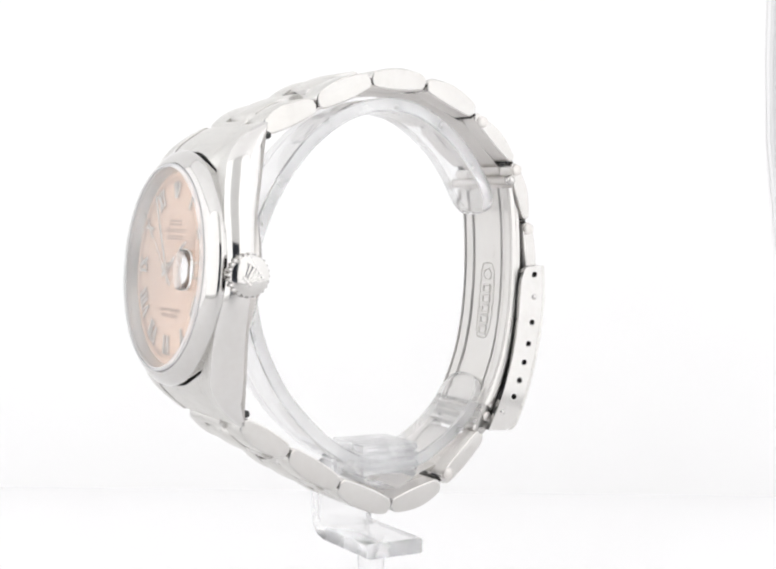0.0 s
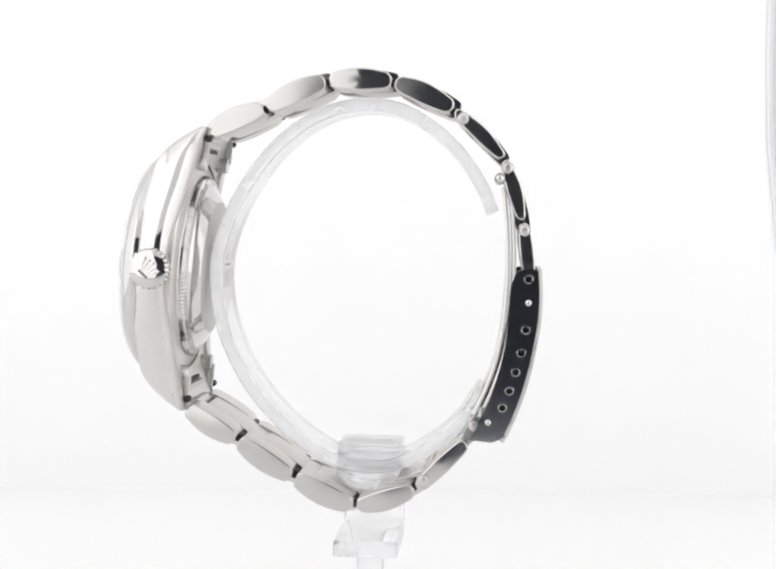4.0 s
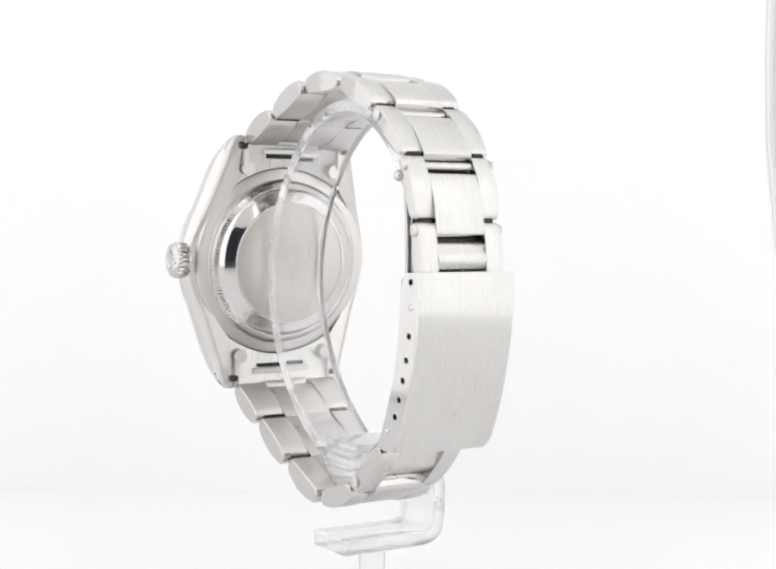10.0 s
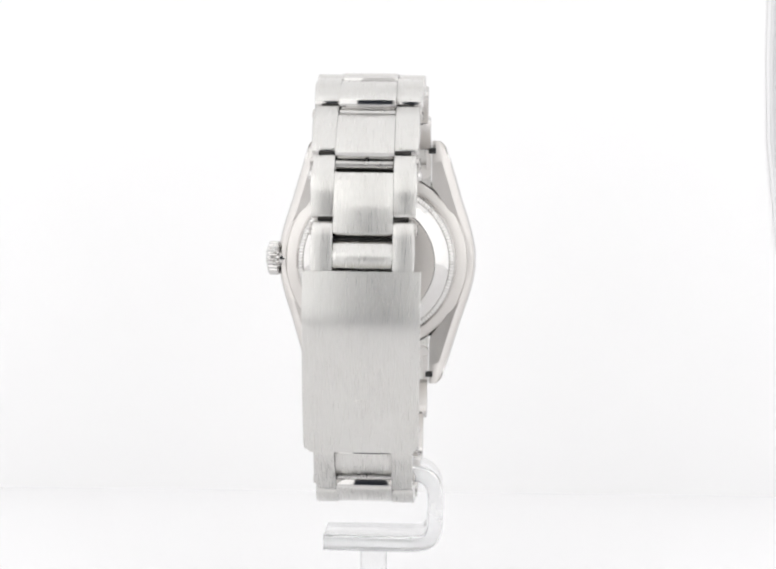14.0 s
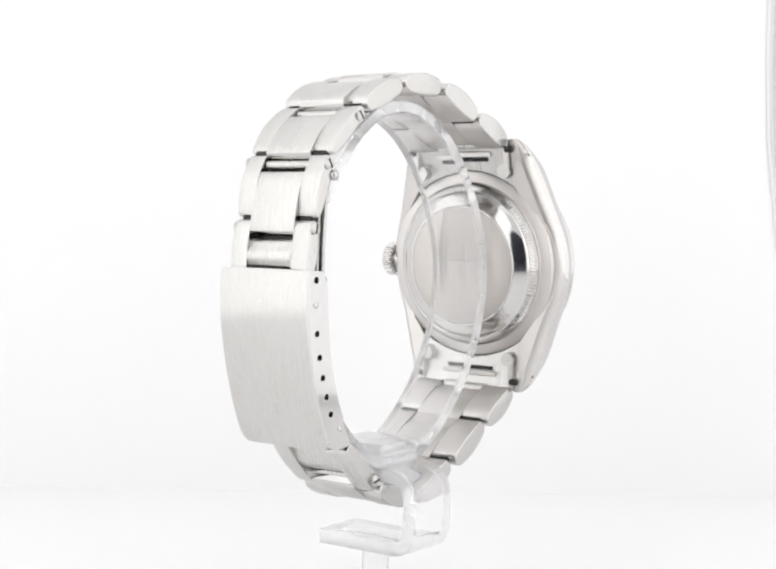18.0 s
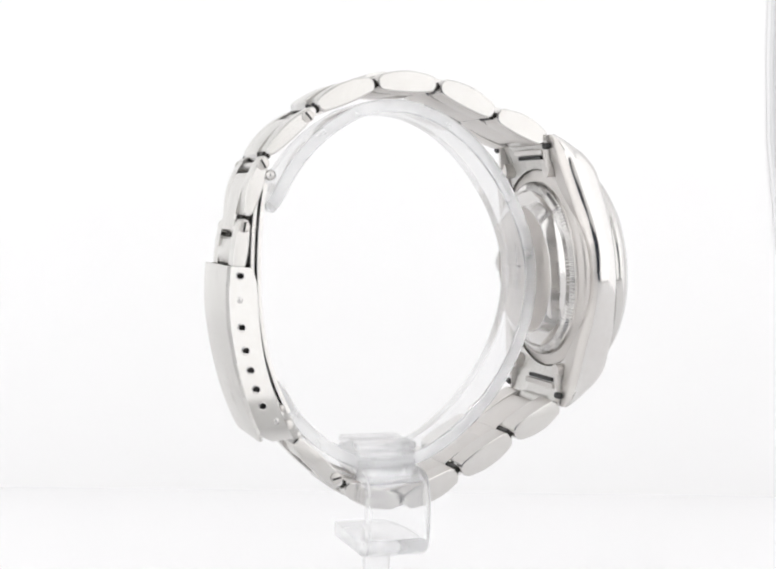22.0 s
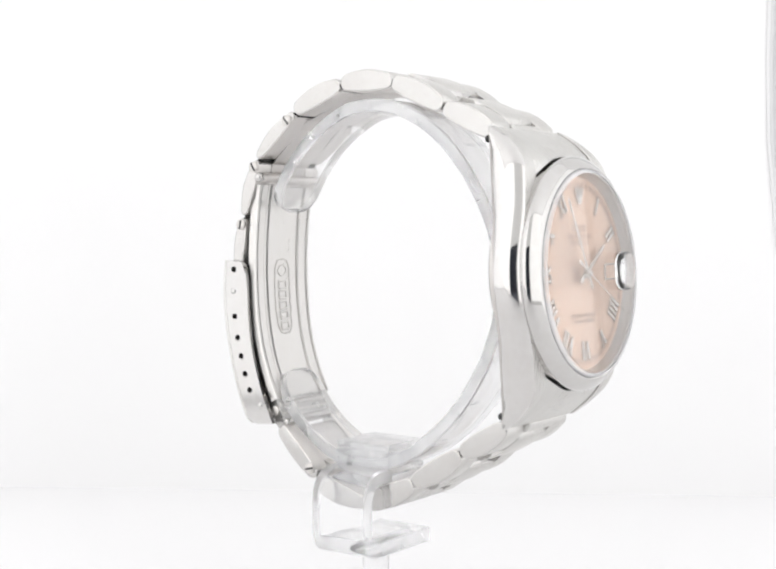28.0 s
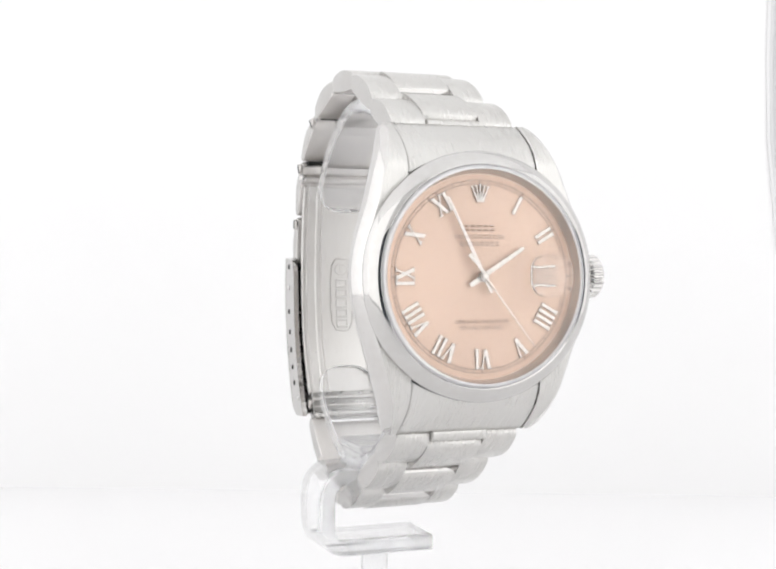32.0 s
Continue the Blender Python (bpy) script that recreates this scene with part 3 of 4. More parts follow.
def link_outline(p, q, rise, fall, short, flip, bow=0.55, cut=1.25):
    """Side outline of a link from hinge p to hinge q: round ends, bowed outer face."""
    p, q = Vector(p), Vector(q)
    d = (q - p).normalized()
    n = Vector((-d.y, d.x)) * flip
    a, b = p + d * short, q - d * short
    span = (b - a).length
    pts = []
    for i in range(9):
        t = i / 8
        x = cut + (span - 2 * cut) * t
        pts.append(a + d * x + n * (rise - bow * (2 * t - 1) ** 2))
    r1 = rise - bow
    for i in range(1, 6):
        w = math.pi / 2 - math.pi * i / 6
        k = r1 if w > 0 else fall - 0.2
        pts.append(b - d * (cut * (1 - math.cos(w))) + n * k * math.sin(w))
    for i in range(7):
        t = 1 - i / 6
        x = cut + (span - 2 * cut) * t
        pts.append(a + d * x - n * (fall - 0.2 * (2 * t - 1) ** 2))
    for i in range(1, 6):
        w = -math.pi / 2 + math.pi * i / 6
        k = r1 if w > 0 else fall - 0.2
        pts.append(a + d * (cut * (1 - math.cos(w))) + n * k * math.sin(w))
    return [tuple(v) for v in pts]


def along(points, dist):
    """The point that lies dist along a polyline."""
    for a, b in zip(points, points[1:]):
        a, b = Vector(a), Vector(b)
        if dist <= (b - a).length:
            return a + (b - a) * dist / (b - a).length
        dist -= (b - a).length
    return b + (b - a).normalized() * dist


def paint_link(bm, flip_mid):
    """Brushed outer face, duller inner face, polished ends and flanks."""
    bm.normal_update()
    for f in bm.faces:
        c = f.calc_center_median()
        n = f.normal
        if abs(n.x) > 0.6:
            f.material_index = 0
            continue
        outward = Vector((0, c.y - 1.0, c.z - EYE + 13.0)).normalized()
        k = n.dot(outward)
        f.material_index = 1 if k > 0.5 else (2 if k < -0.55 else 0)


def build_row(joints, i, half, rise, fall, flip, screw_at=None, bar_only=False):
    p, q = joints[i], joints[i + 1]
    outline = link_outline(p, q, rise, fall, 0.2, flip, 0.2 if bar_only else 0.55)
    run = (Vector(q) - Vector(p)).normalized()
    centre = (Vector(p) + Vector(q)) / 2
    taper = (0.014, 0.004)[i] if i < 2 else TAPER

    def tapered(y, z, w):
        if abs(w) > MIDDLE + 0.6:
            w -= math.copysign(taper * (Vector((y, z)) - centre).dot(run), w)
        return br(y, z, w)

    for s in (-1, 1):
        bm = bmesh.new()
        w0, w1 = sorted((s * (MIDDLE + 0.02), s * half))
        prism(bm, outline, w0, w1, tapered, (0.05, 0.24) if s > 0 else (0.24, 0.05), pillow=0.008 if flip < 0 else 0.02)
        bmesh.ops.recalc_face_normals(bm, faces=bm.faces)
        paint_link(bm, flip)
        ob = part("outer_link", bm, [flank_steel, brushed, inner_steel], watch, "", 32)
        if screw_at is not None:
            build_screw(ob, screw_at, s * (half - taper * (Vector(screw_at) - centre).dot(run)), s)
    dist = sum((Vector(b) - Vector(a)).length for a, b in zip(joints[:i], joints[1:i + 1]))
    length = (Vector(q) - Vector(p)).length
    bm = bmesh.new()
    if bar_only:
        a = along(joints, dist + length * 0.33)
        b = along(joints, dist + length * 0.86)
        outline = link_outline(a, b, 1.25, 1.0, 0.0, flip, 0.45)
    else:
        outline = link_outline(along(joints, dist + (2.82 if i else 1.7)), along(joints, dist + length + (0.85 if i < len(joints) - 3 else 2.58)), rise + 0.25, fall - 0.15, 0.06, flip, 0.4, 0.6)
    prism(bm, outline, -MIDDLE, MIDDLE, br, 0.06)
    bmesh.ops.recalc_face_normals(bm, faces=bm.faces)
    paint_link(bm, flip)
    part("middle_link", bm, [polished, brushed, inner_steel], watch, "", 32)
    back = Vector((-run.y, run.x)) * flip * 0.3
    pin = along(joints, dist + length * 0.2) - back if bar_only else along(joints, dist + 1.66) + back.normalized() * (rise - 1.5)
    bm = bmesh.new()
    if not i:
        tongue = along(joints, 0.5) + back
        rod(bm, br(tongue.x, tongue.y, -MIDDLE + 0.1), br(tongue.x, tongue.y, MIDDLE - 0.1), 1.15, 20)
        part("end_tongue", bm, brushed, watch, "rounded tongue between end piece and first link")
    else:
        rod(bm, br(pin.x, pin.y, -MIDDLE + 0.05), br(pin.x, pin.y, MIDDLE - 0.05), 0.66, 20)
        part("hinge_bar", bm, pin_steel, watch, "round nose of a middle link at its hinge")
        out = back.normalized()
        # dark sheet under the gap, put there as its shade
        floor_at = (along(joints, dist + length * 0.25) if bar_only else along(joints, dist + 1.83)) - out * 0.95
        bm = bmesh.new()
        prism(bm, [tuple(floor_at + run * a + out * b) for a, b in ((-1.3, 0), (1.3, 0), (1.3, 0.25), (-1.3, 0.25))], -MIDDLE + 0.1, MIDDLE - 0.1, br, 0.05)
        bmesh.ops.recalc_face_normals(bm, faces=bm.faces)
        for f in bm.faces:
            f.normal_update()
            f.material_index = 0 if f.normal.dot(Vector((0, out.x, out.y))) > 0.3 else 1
        part("joint_shade", bm, [joint_dark, inner_steel], watch, "dark sheet that stands in for shade in the gap between two links")
        # pins darkened to fill the outer gaps with shade
        knuckle = Vector(p) - back
        for s in (-1, 1):
            bm = bmesh.new()
            rod(bm, br(knuckle.x, knuckle.y, s * (MIDDLE + 0.1)), br(knuckle.x, knuckle.y, s * (half - 1.0)), 0.66, 12)
            part("hinge_pin", bm, joint_dark, watch, "hinge pin between two links, darkened for the shade of the gap")


def build_screw(parent, at, w, s):
    bm = bmesh.new()
    y, z = at
    lathe(bm, [(0, -0.5), (0.8, -0.5), (0.8, 0.0), (0.74, 0.06), (0.6, 0.12), (0.4, 0.16), (0, 0.18)], 24, lambda a, b, h: br(y + a, z + b, w + s * h))
    part("screw", bm, satin, parent, "flush slotted screw" if s > 0 else "flush round pin end")
    bm = bmesh.new()
    lathe(bm, [(0.81, -0.3), (0.81, 0.006), (0.92, 0.004), (0.92, -0.3)], 24, lambda a, b, h: br(y + a, z + b, w + s * h))
    part("screw_seat", bm, satin, parent, "fine dull ring round a screw")
    # slot drawn as a dark bar on the head, its shade in the colour
    if s > 0:
        bm = bmesh.new()
        turn = 0.9 + 1.7 * z
        d = Vector((math.cos(turn), math.sin(turn))) * 0.74
        n = Vector((-d.y, d.x)).normalized() * 0.17
        poly = [(y - d.x - n.x, z - d.y - n.y), (y + d.x - n.x, z + d.y - n.y), (y + d.x + n.x, z + d.y + n.y), (y - d.x + n.x, z - d.y + n.y)]
        prism(bm, poly, *sorted((w - s * 0.05, w + s * 0.21)), br, 0.02)
        part("slot", bm, hole_dark, parent)


SCREWS = {4: (-13.75, 13.75), 5: (-20.76, 6.25), 6: (-23.55, -3.4)}
for i in range(7):
    build_row(TOP_J, i, TOP_W[i], *TOP_T[i], -1 * 1, SCREWS.get(i), i == 6)
for i in range(5):
    build_row(LOW_J, i, LOW_W[i], *LOW_T[i], 1, (-8.4, -42.9) if i == 4 else None, i == 4)


# ---- folding clasp ----
COVER_OUT = spline([(-26.35, -9.4), (-26.6, -13.7), (-26.4, -17.6), (-25.8, -21.5), (-25.0, -25.4), (-23.7, -30.0), (-22.2, -33.9), (-20.85, -36.7)], 4)
COVER_IN = spline([(-21.9, -9.7), (-21.6, -13.5), (-21.3, -17.5), (-20.8, -21.5), (-20.0, -25.3), (-18.7, -29.5), (-17.2, -33.2), (-15.7, -36.2)], 4)
for k_, f_ in enumerate((0.82, 0.97, 0.995)):
    COVER_IN[k_] = COVER_OUT[k_].lerp(COVER_IN[k_], f_)
FLANK_OUT = [p + (q - p).normalized() * 0.4 for p, q in zip(COVER_OUT, COVER_IN)]
FLANK_OUT[-1], FLANK_OUT[-2] = FLANK_OUT[-1].lerp(COVER_IN[-1], 0.3), FLANK_OUT[-2].lerp(COVER_IN[-2], 0.08)
HOLES = [(-24.3, -10.9), (-24.0, -18.8), (-23.35, -22.35), (-22.55, -25.4), (-21.65, -28.35), (-20.6, -31.0)]
PINS = [(-24.35, -14.6), (-18.4, -33.4)]
CW = 8.55


def build_clasp():
    clasp_bm = bmesh.new()
    nrm = normals(COVER_OUT)
    # curved cover plate with rounded rims
    loops = []
    last = len(COVER_OUT) - 1
    for k, (p, n) in enumerate(zip(COVER_OUT, nrm)):
        inw = n if n.dot(Vector((1, 0.3))) > 0 else -n
        w = CW + 0.03 - (0.9 if k == last else 0.25 if k == last - 1 else 0.0)
        sec = [(-w, 0.2), (-w + 0.05, 0.05), (-w + 0.2, 0), (w - 0.2, 0), (w - 0.05, 0.05), (w, 0.2), (w, 0.6), (-w, 0.6)]
        loops.append([br(*(p + inw * d), w) for w, d in sec])
    add_loops(clasp_bm, loops)
    cover = part("clasp_cover", clasp_bm, brushed, watch, "curved brushed clasp cover with a small mark", 35)
    # flanks with round holes
    for s in (-1, 1):
        bm = bmesh.new()
        for w, t in ((s * (CW - 0.004), 0), (s * (CW - 0.85), 1)):
            build_flank(bm, w)
        flank_rim(bm, s * (CW - 0.004), s * (CW - 0.85))
        part("clasp_flank", bm, polished, cover, "polished clasp side with a row of round holes", 0)
        for y, z in PINS:
            bm = bmesh.new()
            rod(bm, br(y, z, s * (CW - 0.7)), br(y, z, s * (CW + 0.02)), 0.5, 14, dome=0.22)
            part("rivet", bm, polished, cover, "domed rivet head")
    # plain oval mark low on the cover
    bm = bmesh.new()
    i0 = int(len(COVER_OUT) * 0.68)
    a, b = COVER_OUT[i0], COVER_OUT[i0 + 1]
    run = (b - a).normalized()
    ring = []
    for k in range(24):
        t = 2 * math.pi * k / 24
        p = a + run * 0.5 * math.sin(t)
        ring.append(br(p.x + 0.05, p.y, 1.25 * math.cos(t) + 0.2))
    for k in range(24):
        rod(bm, ring[k - 1], ring[k], 0.15, 8)
    for k in (-1, 0, 1):
        p, q = a + run * 0.9, a + run * 2.4
        rod(bm, br(p.x + 0.06, p.y, k * 0.55 + 0.2), br(q.x + 0.06, q.y, k * 0.55 + 0.2), 0.13, 8)
    part("mark", bm, brushed, cover, "small raised mark on the cover")
    return cover


def flank_at(x):
    """Outer and inner edge of the clasp side at running index x."""
    i = min(int(x), len(FLANK_OUT) - 2)
    k = x - i
    return FLANK_OUT[i].lerp(FLANK_OUT[i + 1], k), COVER_IN[i].lerp(COVER_IN[i + 1], k)


def build_flank(bm, w):
    """A clasp side at offset w: a sheet between outer and inner edge with holes cut through."""
    n = len(FLANK_OUT) - 1
    steps = [n * k / 400 for k in range(401)]

    def off(x, h):
        a, b = flank_at(x)
        return abs((b - a).normalized().cross(Vector(h) - a))

    cuts, cells = [0.0], {}
    for h in HOLES:
        x = min(steps, key=lambda v: off(v, h))
        cells[len(cuts)] = h
        cuts += [max(0.02, x - 0.75), x + 0.75]
    cuts.append(float(n))
    for i in range(len(cuts) - 1):
        x0, x1 = cuts[i], cuts[i + 1]
        if i not in cells:
            m = max(1, round((x1 - x0) / 1.0))
            for k in range(m):
                (a, d), (b, c) = flank_at(x0 + (x1 - x0) * k / m), flank_at(x0 + (x1 - x0) * (k + 1) / m)
                bm.faces.new([bm.verts.new(br(*p, w)) for p in (a, b, c, d)])
            continue
        (a, d), (b, c) = flank_at(x0), flank_at(x1)
        h, m, edge = Vector(cells[i]), 16, []
        corners = [a, b, c, d]
        for e in range(4):
            p, q = corners[e], corners[(e + 1) % 4]
            edge += [p + (q - p) * j / 4 for j in range(4)]
        ring = [h + (p - h).normalized() * 0.53 for p in edge]
        rv = [bm.verts.new(br(*p, w)) for p in ring]
        ev = [bm.verts.new(br(*p, w)) for p in edge]
        for j in range(m):
            bm.faces.new((ev[j], ev[(j + 1) % m], rv[(j + 1) % m], rv[j]))


def flank_rim(bm, w0, w1):
    """Edge faces between the two sheets of a clasp side, and the bores of its holes."""
    loop = [tuple(p) for p in FLANK_OUT] + [tuple(p) for p in reversed(COVER_IN)]
    add_loops(bm, [[br(*p, w0) for p in loop], [br(*p, w1) for p in loop]], caps=False)
    for h in HOLES:
        ring = [(h[0] + 0.53 * math.cos(2 * math.pi * j / 16), h[1] + 0.53 * math.sin(2 * math.pi * j / 16)) for j in range(16)]
        add_loops(bm, [[br(*p, w0) for p in ring], [br(*p, w1) for p in ring]], caps=False)
    bmesh.ops.remove_doubles(bm, verts=bm.verts, dist=0.002)


cover = build_clasp()
# dark plate added inside the clasp's mouth as its shade
bm = bmesh.new()
prism(bm, [(-25.6, -10.0), (-22.3, -10.2), (-22.3, -10.7), (-25.6, -10.5)], -7.6, 7.6, br, 0.1)
part("mouth_shade", bm, hole_dark, cover, "dark plate that stands in for shade in the clasp's mouth")
for s in (-1, 1):
    for y, z in HOLES:
        # dark plug behind each hole, put there as its shade
        bm = bmesh.new()
        rod(bm, br(y, z, s * (CW - 2.2)), br(y, z, s * (CW - 0.9)), 0.72, 12)
        part("hole_shade", bm, hole_dark, cover, "dark plug that stands in for shade in a clasp hole")
        bm = bmesh.new()
        lathe(bm, [(0.52, -0.1), (0.52, 0.012), (0.6, 0.03), (0.7, 0.0), (0.7, -0.1)], 20, lambda a, b, h: br(y + a, z + b, s * (CW + h)))
        part("hole_rim", bm, polished, cover, "bright rim of a clasp hole")

# two sprung blades under the cover
BLADE = spline([(-19.9, 3.3), (-20.3, 0.5), (-20.7, -4), (-20.85, -9), (-20.7, -14), (-20.2, -19), (-19.2, -24), (-17.6, -28.6), (-15.9, -32.2)], 4)


def build_blade(name, off, half, thick, parent_label):
    bm = bmesh.new()
    loops = []
    for p, n in zip(BLADE, normals(BLADE)):
        inw = n if n.x > 0 else -n
        one = [(half, -0.2), (half - 0.12, 0.1), (half - 0.38, 0.12), (half - 0.55, -0.16), (half - 0.8, -0.16), (half - 0.95, 0.0), (4.95, 0.0), (4.8, 0.1), (4.5, 0.1), (4.3, -0.26), (3.9, -0.26), (3.7, 0.0), (1.5, 0.0)]
        sec = [(-w, d) for w, d in one] + [(w, d) for w, d in reversed(one)] + [(half, -thick), (-half, -thick)]
        loops.append([br(*(p + inw * (d - off)), w) for w, d in sec])
    add_loops(bm, loops)
    return part(name, bm, blade_steel, watch, parent_label, 25)


blade = build_blade("clasp_blade", 0.0, 7.3, 0.55, "long satin clasp blade with two grooves")
build_blade("clasp_blade", 1.0, 7.0, 0.5, "second clasp blade folded under the first")
# stamped relief on the blade: a scalloped frame with plain raised shapes in it
def on_blade(w, z):
    for a, b in zip(BLADE, BLADE[1:]):
        if b.y <= z <= a.y:
            return br(a.x + (b.x - a.x) * (z - a.y) / (b.y - a.y) + 0.02, z, w)
    return br(BLADE[-1].x, z, w)


bm = bmesh.new()
RELIEF_Z, RELIEF_H = -15.6, 6.3
frame_line = []
for k in range(64):
    a = 2 * math.pi * k / 64
    c, q = math.cos(a), math.sin(a)
    e = (abs(c) ** 4 + abs(q) ** 4) ** -0.25
    scallop = 1.0 + 0.05 * math.cos(18 * a)
    frame_line.append((2.0 * c * e * scallop, RELIEF_Z + RELIEF_H * q * e * (1 + 0.012 * math.cos(18 * a))))
for k in range(64):
    rod(bm, on_blade(*frame_line[k - 1]), on_blade(*frame_line[k]), 0.13, 6)
for k in range(40):
    a, b = (2 * math.pi * q / 40 for q in (k, k + 1))
    rod(bm, on_blade(1.1 * math.cos(a), RELIEF_Z + 4.4 + 0.9 * math.sin(a)), on_blade(1.1 * math.cos(b), RELIEF_Z + 4.4 + 0.9 * math.sin(b)), 0.12, 6)
for q in (-1, 1):
    for k in range(5):
        z = RELIEF_Z + 2.6 - 1.75 * k
        rod(bm, on_blade(q * 0.95, z), on_blade(q * 0.95, z - 1.2), 0.2, 8)
        rod(bm, on_blade(-0.95, z - 0.6 + 0.6 * q), on_blade(0.95, z - 0.6 + 0.6 * q), 0.2, 8)
part("stamped_relief", bm, blade_steel, blade, "stamped relief with a scalloped frame on the blade")
bm = bmesh.new()
rod(bm, br(-19.55, 4.55, -7.6), br(-19.55, 4.55, 7.6), 0.75, 16)
bar = part("hinge_bar", bm, satin, watch, "round hinge bar of the clasp")
for s in (-1, 1):
    bm = bmesh.new()
    bmesh.ops.create_uvsphere(bm, u_segments=18, v_segments=12, radius=0.85, matrix=Matrix.Translation(br(-19.55, 4.55, s * 7.7)))
    part("ball_end", bm, polished, bar, "polished ball end")
bm = bmesh.new()
rod(bm, br(-16.2, -34.2, -7.4), br(-16.2, -34.2, 7.4), 0.8, 14)
rod(bm, br(-17.3, -31.6, -7.2), br(-17.3, -31.6, 7.2), 0.55, 14)
part("hinge_bar", bm, satin, watch, "round hinge bar at the clasp's foot")
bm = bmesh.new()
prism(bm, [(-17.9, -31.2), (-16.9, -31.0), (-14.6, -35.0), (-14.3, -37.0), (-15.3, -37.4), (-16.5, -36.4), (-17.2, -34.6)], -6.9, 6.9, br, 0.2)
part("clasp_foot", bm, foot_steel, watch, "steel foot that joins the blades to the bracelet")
bm = bmesh.new()
for y_, z_, r_ in ((-15.9, -33.4, 0.55), (-15.2, -34.7, 0.4), (-14.5, -36.1, 0.6)):
    rod(bm, br(y_, z_, -6.7), br(y_, z_, 6.7), r_, 14)
part("hinge_bar", bm, pin_steel, watch, "round bars across the clasp's foot")

# ---- the clear stand ----
stand = tagged(new("watch_stand"), "clear acrylic watch stand with an open cuff and hooked foot", "display stand")
SX0, SX1 = -6.1, 4.3


def st(y, z, x):
    return (x, y, z + EYE)


CUFF = spline([(-19.6, -0.4), (-17.3, 4.6), (-13.7, 9.6), (-9.4, 13.4), (-4.4, 16.2), (1.0, 17.1), (6.2, 16.4), (11.3, 14.2), (16.2, 10.4), (20.5, 5.2), (23.8, -0.6), (25.8, -6.4), (26.4, -11.8), (25.7, -18), (23.4, -24.6), (19.5, -31.0), (14.2, -36.6), (8.4, -40.6), (2.0, -42.5), (-4.6, -41.9), (-10.6, -38.6), (-15.3, -34.2), (-18.6, -28.8)], 5)


def mark_edges(bm, axis=0):
    """A sheet's cut edges scatter more than its faces: edge light as mixed-in white."""
    bm.normal_update()
    for f in bm.faces:
        if abs(f.normal[axis]) > 0.4:
            f.material_index = 1


def build_cuff():
    bm = bmesh.new()
    loops = []
    # closer steps at the two tips, whose corners are round
    steps = (0.0, 0.1, 0.3, 0.6)
    head_end = [CUFF[0].lerp(CUFF[1], k) for k in steps]
    foot_end = [CUFF[-1].lerp(CUFF[-2], k) for k in steps]
    path = head_end + CUFF[1:-1] + foot_end[::-1]
    for p, n in zip(path, normals(path)):
        mid = Vector((3.0, -12.5))
        inw = n if (mid - p).dot(n) > 0 else -n
        short = max(0.0, 3.9 - min((p - path[0]).length, (p - path[-1]).length))
        cutb = 3.9 - math.sqrt(3.9 ** 2 - short ** 2)
        x0, x1 = SX0 + cutb, SX1 - cutb
        sec = [(x0, 0.25), (x0 + 0.25, 0), (x1 - 0.25, 0), (x1, 0.25), (x1, 1.85), (x1 - 0.25, 2.1), (x0 + 0.25, 2.1), (x0, 1.85)]
        loops.append([st(*(p + inw * d), x) for x, d in sec])
    add_loops(bm, loops)
    mark_edges(bm)
    ob = part("cuff", bm, [acrylic, acrylic_edge], stand, "open clear cuff that carries the bracelet", 40)
    # small moulded marks on the side towards the watch head
    for x0, x1, z0, z1 in ((-2.9, -2.5, -13.4, -10.4), (-2.9, -2.5, -9.0, -6.0), (0.7, 1.1, -13.4, -10.4), (0.7, 1.1, -9.0, -6.0), (-3.2, 2.0, -9.9, -9.5)):
        bm = bmesh.new()
        prism(bm, [(x0, z0), (x1, z0), (x1, z1), (x0, z1)], 0.0, 0.4, lambda a, b, c: st(24.25 - c, b, a), 0.1)
        part("moulded_mark", bm, acrylic, ob)
    return ob


build_cuff()


def build_block():
    bm = bmesh.new()
    prof = [(-4.3, -38.0), (5.4, -38.0)]
    z = -38.0
    for k in range(4):
        prof += [(5.6, z - 0.2), (5.6, z - 0.95), (5.15, z - 1.18)]
        z -= 1.22
    prof += [(5.5, -43.0), (4.4, -44.3), (2.4, -45.1), (0.6, -45.3), (-1.2, -45.1), (-3.2, -44.3), (-4.4, -43.0)]
    for k in range(4):
        z = -38.0 - 1.22 * (3 - k)
        prof += [(-4.0, z - 1.18), (-4.5, z - 0.95), (-4.5, z - 0.2)]
    prism(bm, prof, -6.0, 4.4, st, 0.2)
    mark_edges(bm, 1)
    block = part("grooved_block", bm, [acrylic_hook, acrylic_edge], stand, "grooved clear block under the cuff", 30)
    # ribs on the faces towards and away from the crown
    for side_x in (-6.0, 4.4):
        for k in range(4):
            bm = bmesh.new()
            z = -38.6 - 1.22 * k
            box(bm, side_x - 0.22, side_x + 0.22, -4.2, 5.3, z - 0.38 + EYE, z + 0.38 + EYE, lambda a, b, c: (a, b, c), 0.12)
            part("rib", bm, acrylic_hook, block)


build_block()


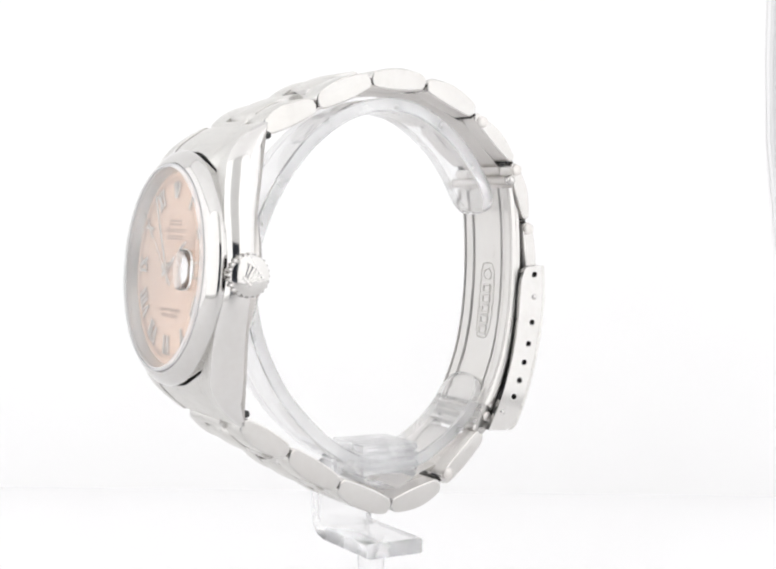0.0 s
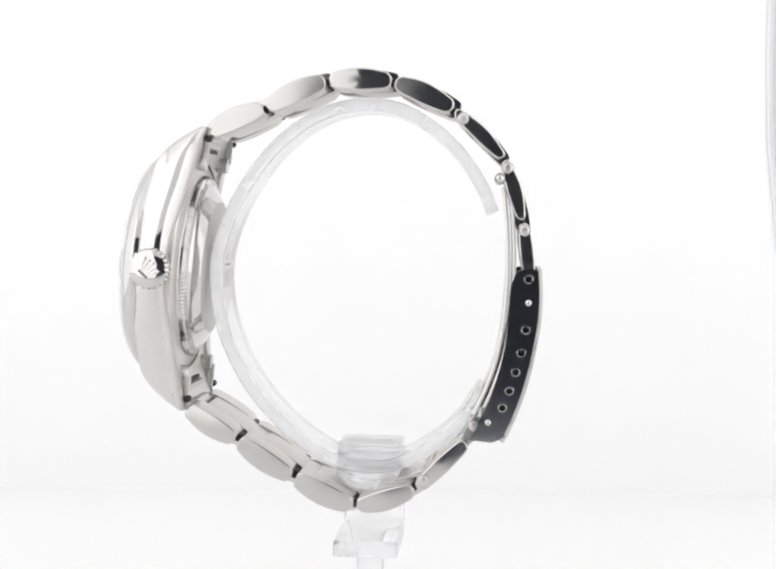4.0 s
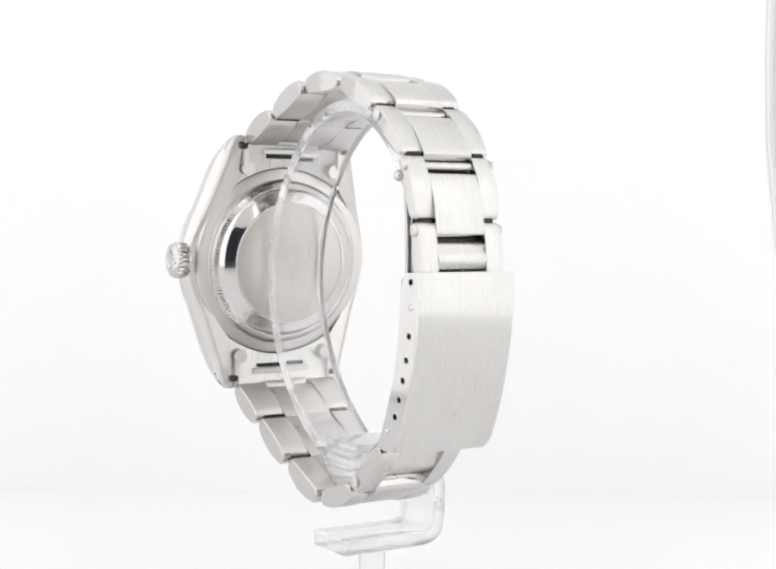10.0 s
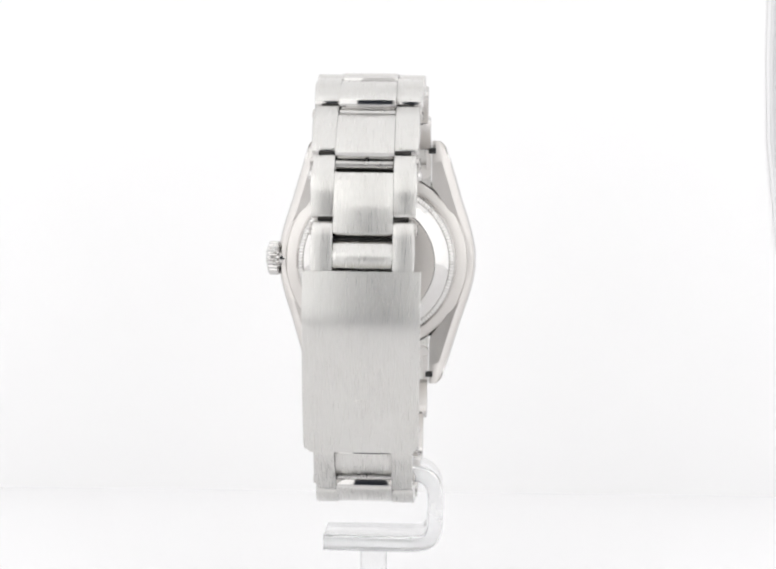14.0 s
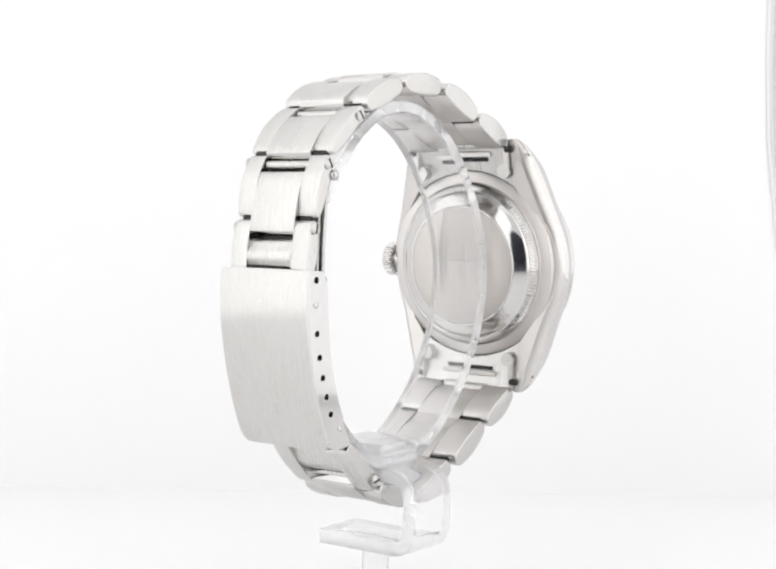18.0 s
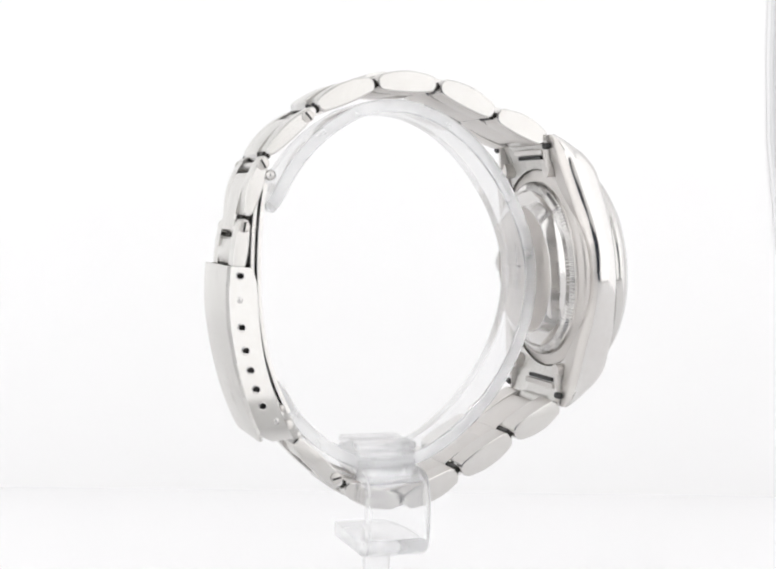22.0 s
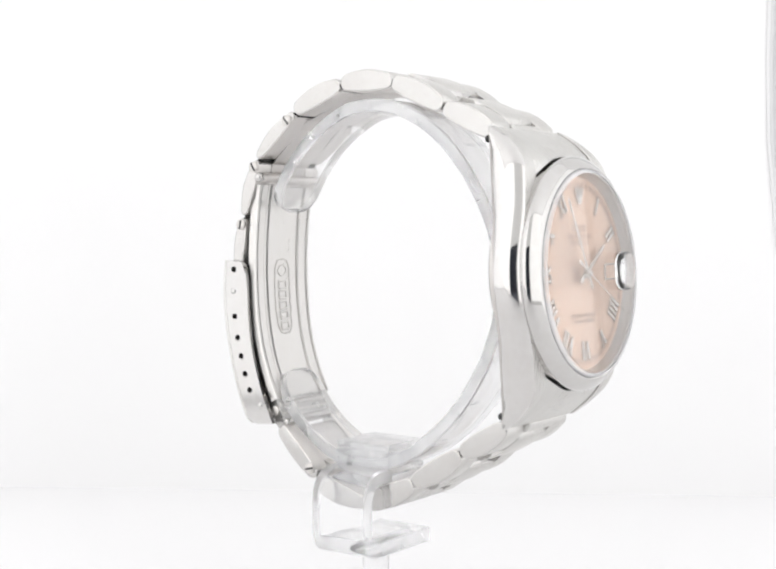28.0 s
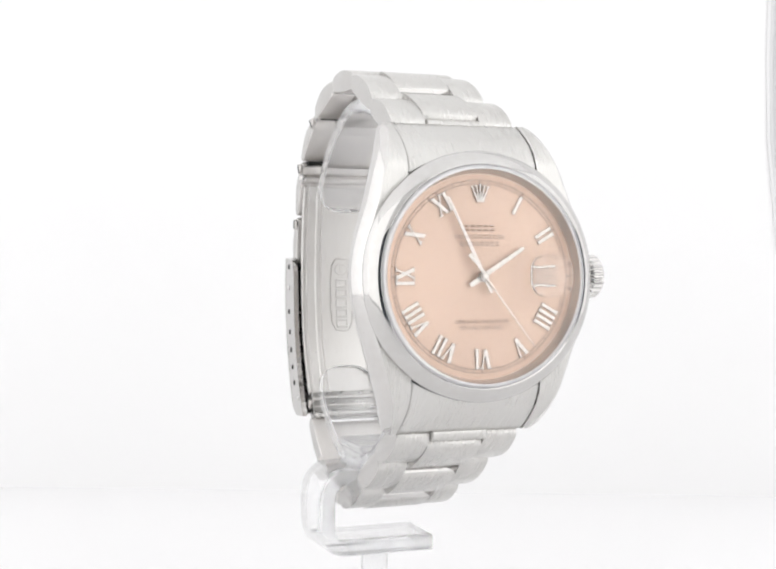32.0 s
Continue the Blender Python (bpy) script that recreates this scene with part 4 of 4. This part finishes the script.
def build_hook():
    path = spline([(3.5, -43.0), (6.2, -42.9), (8.2, -43.3), (9.5, -44.6), (10.0, -46.5), (10.0, -49.0), (9.9, -51.6), (9.2, -53.5), (7.4, -54.3), (4.0, -54.4), (0.0, -54.4), (-5.0, -54.4), (-8.0, -54.4)], 5)
    bm = bmesh.new()
    loops = []
    for p, n in zip(path, normals(path)):
        sec = [(-4.4, -1.0), (-4.1, -1.25), (5.5, -1.25), (5.8, -1.0), (5.8, 1.0), (5.5, 1.25), (-4.1, 1.25), (-4.4, 1.0)]
        loops.append([(p.x + n.x * d, y, p.y + n.y * d + EYE) for y, d in sec])
    add_loops(bm, loops, cap_mat=1)
    mark_edges(bm, 1)
    part("hook", bm, [acrylic_hook, acrylic_edge], stand, "clear bent hook of the stand", 40)
    bm = bmesh.new()
    lathe(bm, [(2.1, -56.2), (2.2, -55.66), (2.0, -70.5), (2.0, -71.0)], 32, lambda a, b, h: (a, b + 0.5, h + EYE))
    part("stem", bm, acrylic, stand, "short clear stem")
    bm = bmesh.new()
    lathe(bm, [(19.5, -73.9), (20.0, -73.5), (20.0, -71.4), (19.5, -71.0), (0.0, -71.0), (0, -73.9)][::-1], 48, lambda a, b, h: (a, b, h + EYE))
    part("foot_plate", bm, acrylic, stand, "round clear foot plate")


build_hook()
for ob in stand.children_recursive:
    ob.visible_shadow = False


def motions():
    turn = [(float(t), pose(0, 0, 0, 0, 0, TURN * (t - 13.75) + 0.068 * max(0.0, t - 28.5) ** 2)) for t in range(33)]
    walk(watch, turn)
    walk(stand, turn)
    walk(hour_hand, [(t, dial_pose @ pose(0, 0, 0, 0, 0, -(57.7 + t / 120))) for t in (0.0, 16.0, 32.0)])
    walk(minute_hand, [(t, dial_pose @ pose(0, 0, 0, 0, 0, -(331.0 + 0.1 * t))) for t in (0.0, 16.0, 32.0)])
    walk(second_hand, [(float(t), dial_pose @ pose(0, 0, 0, 0, 0, -(141.0 + 6.0 * (t - 31.7)))) for t in range(33)])


motions()
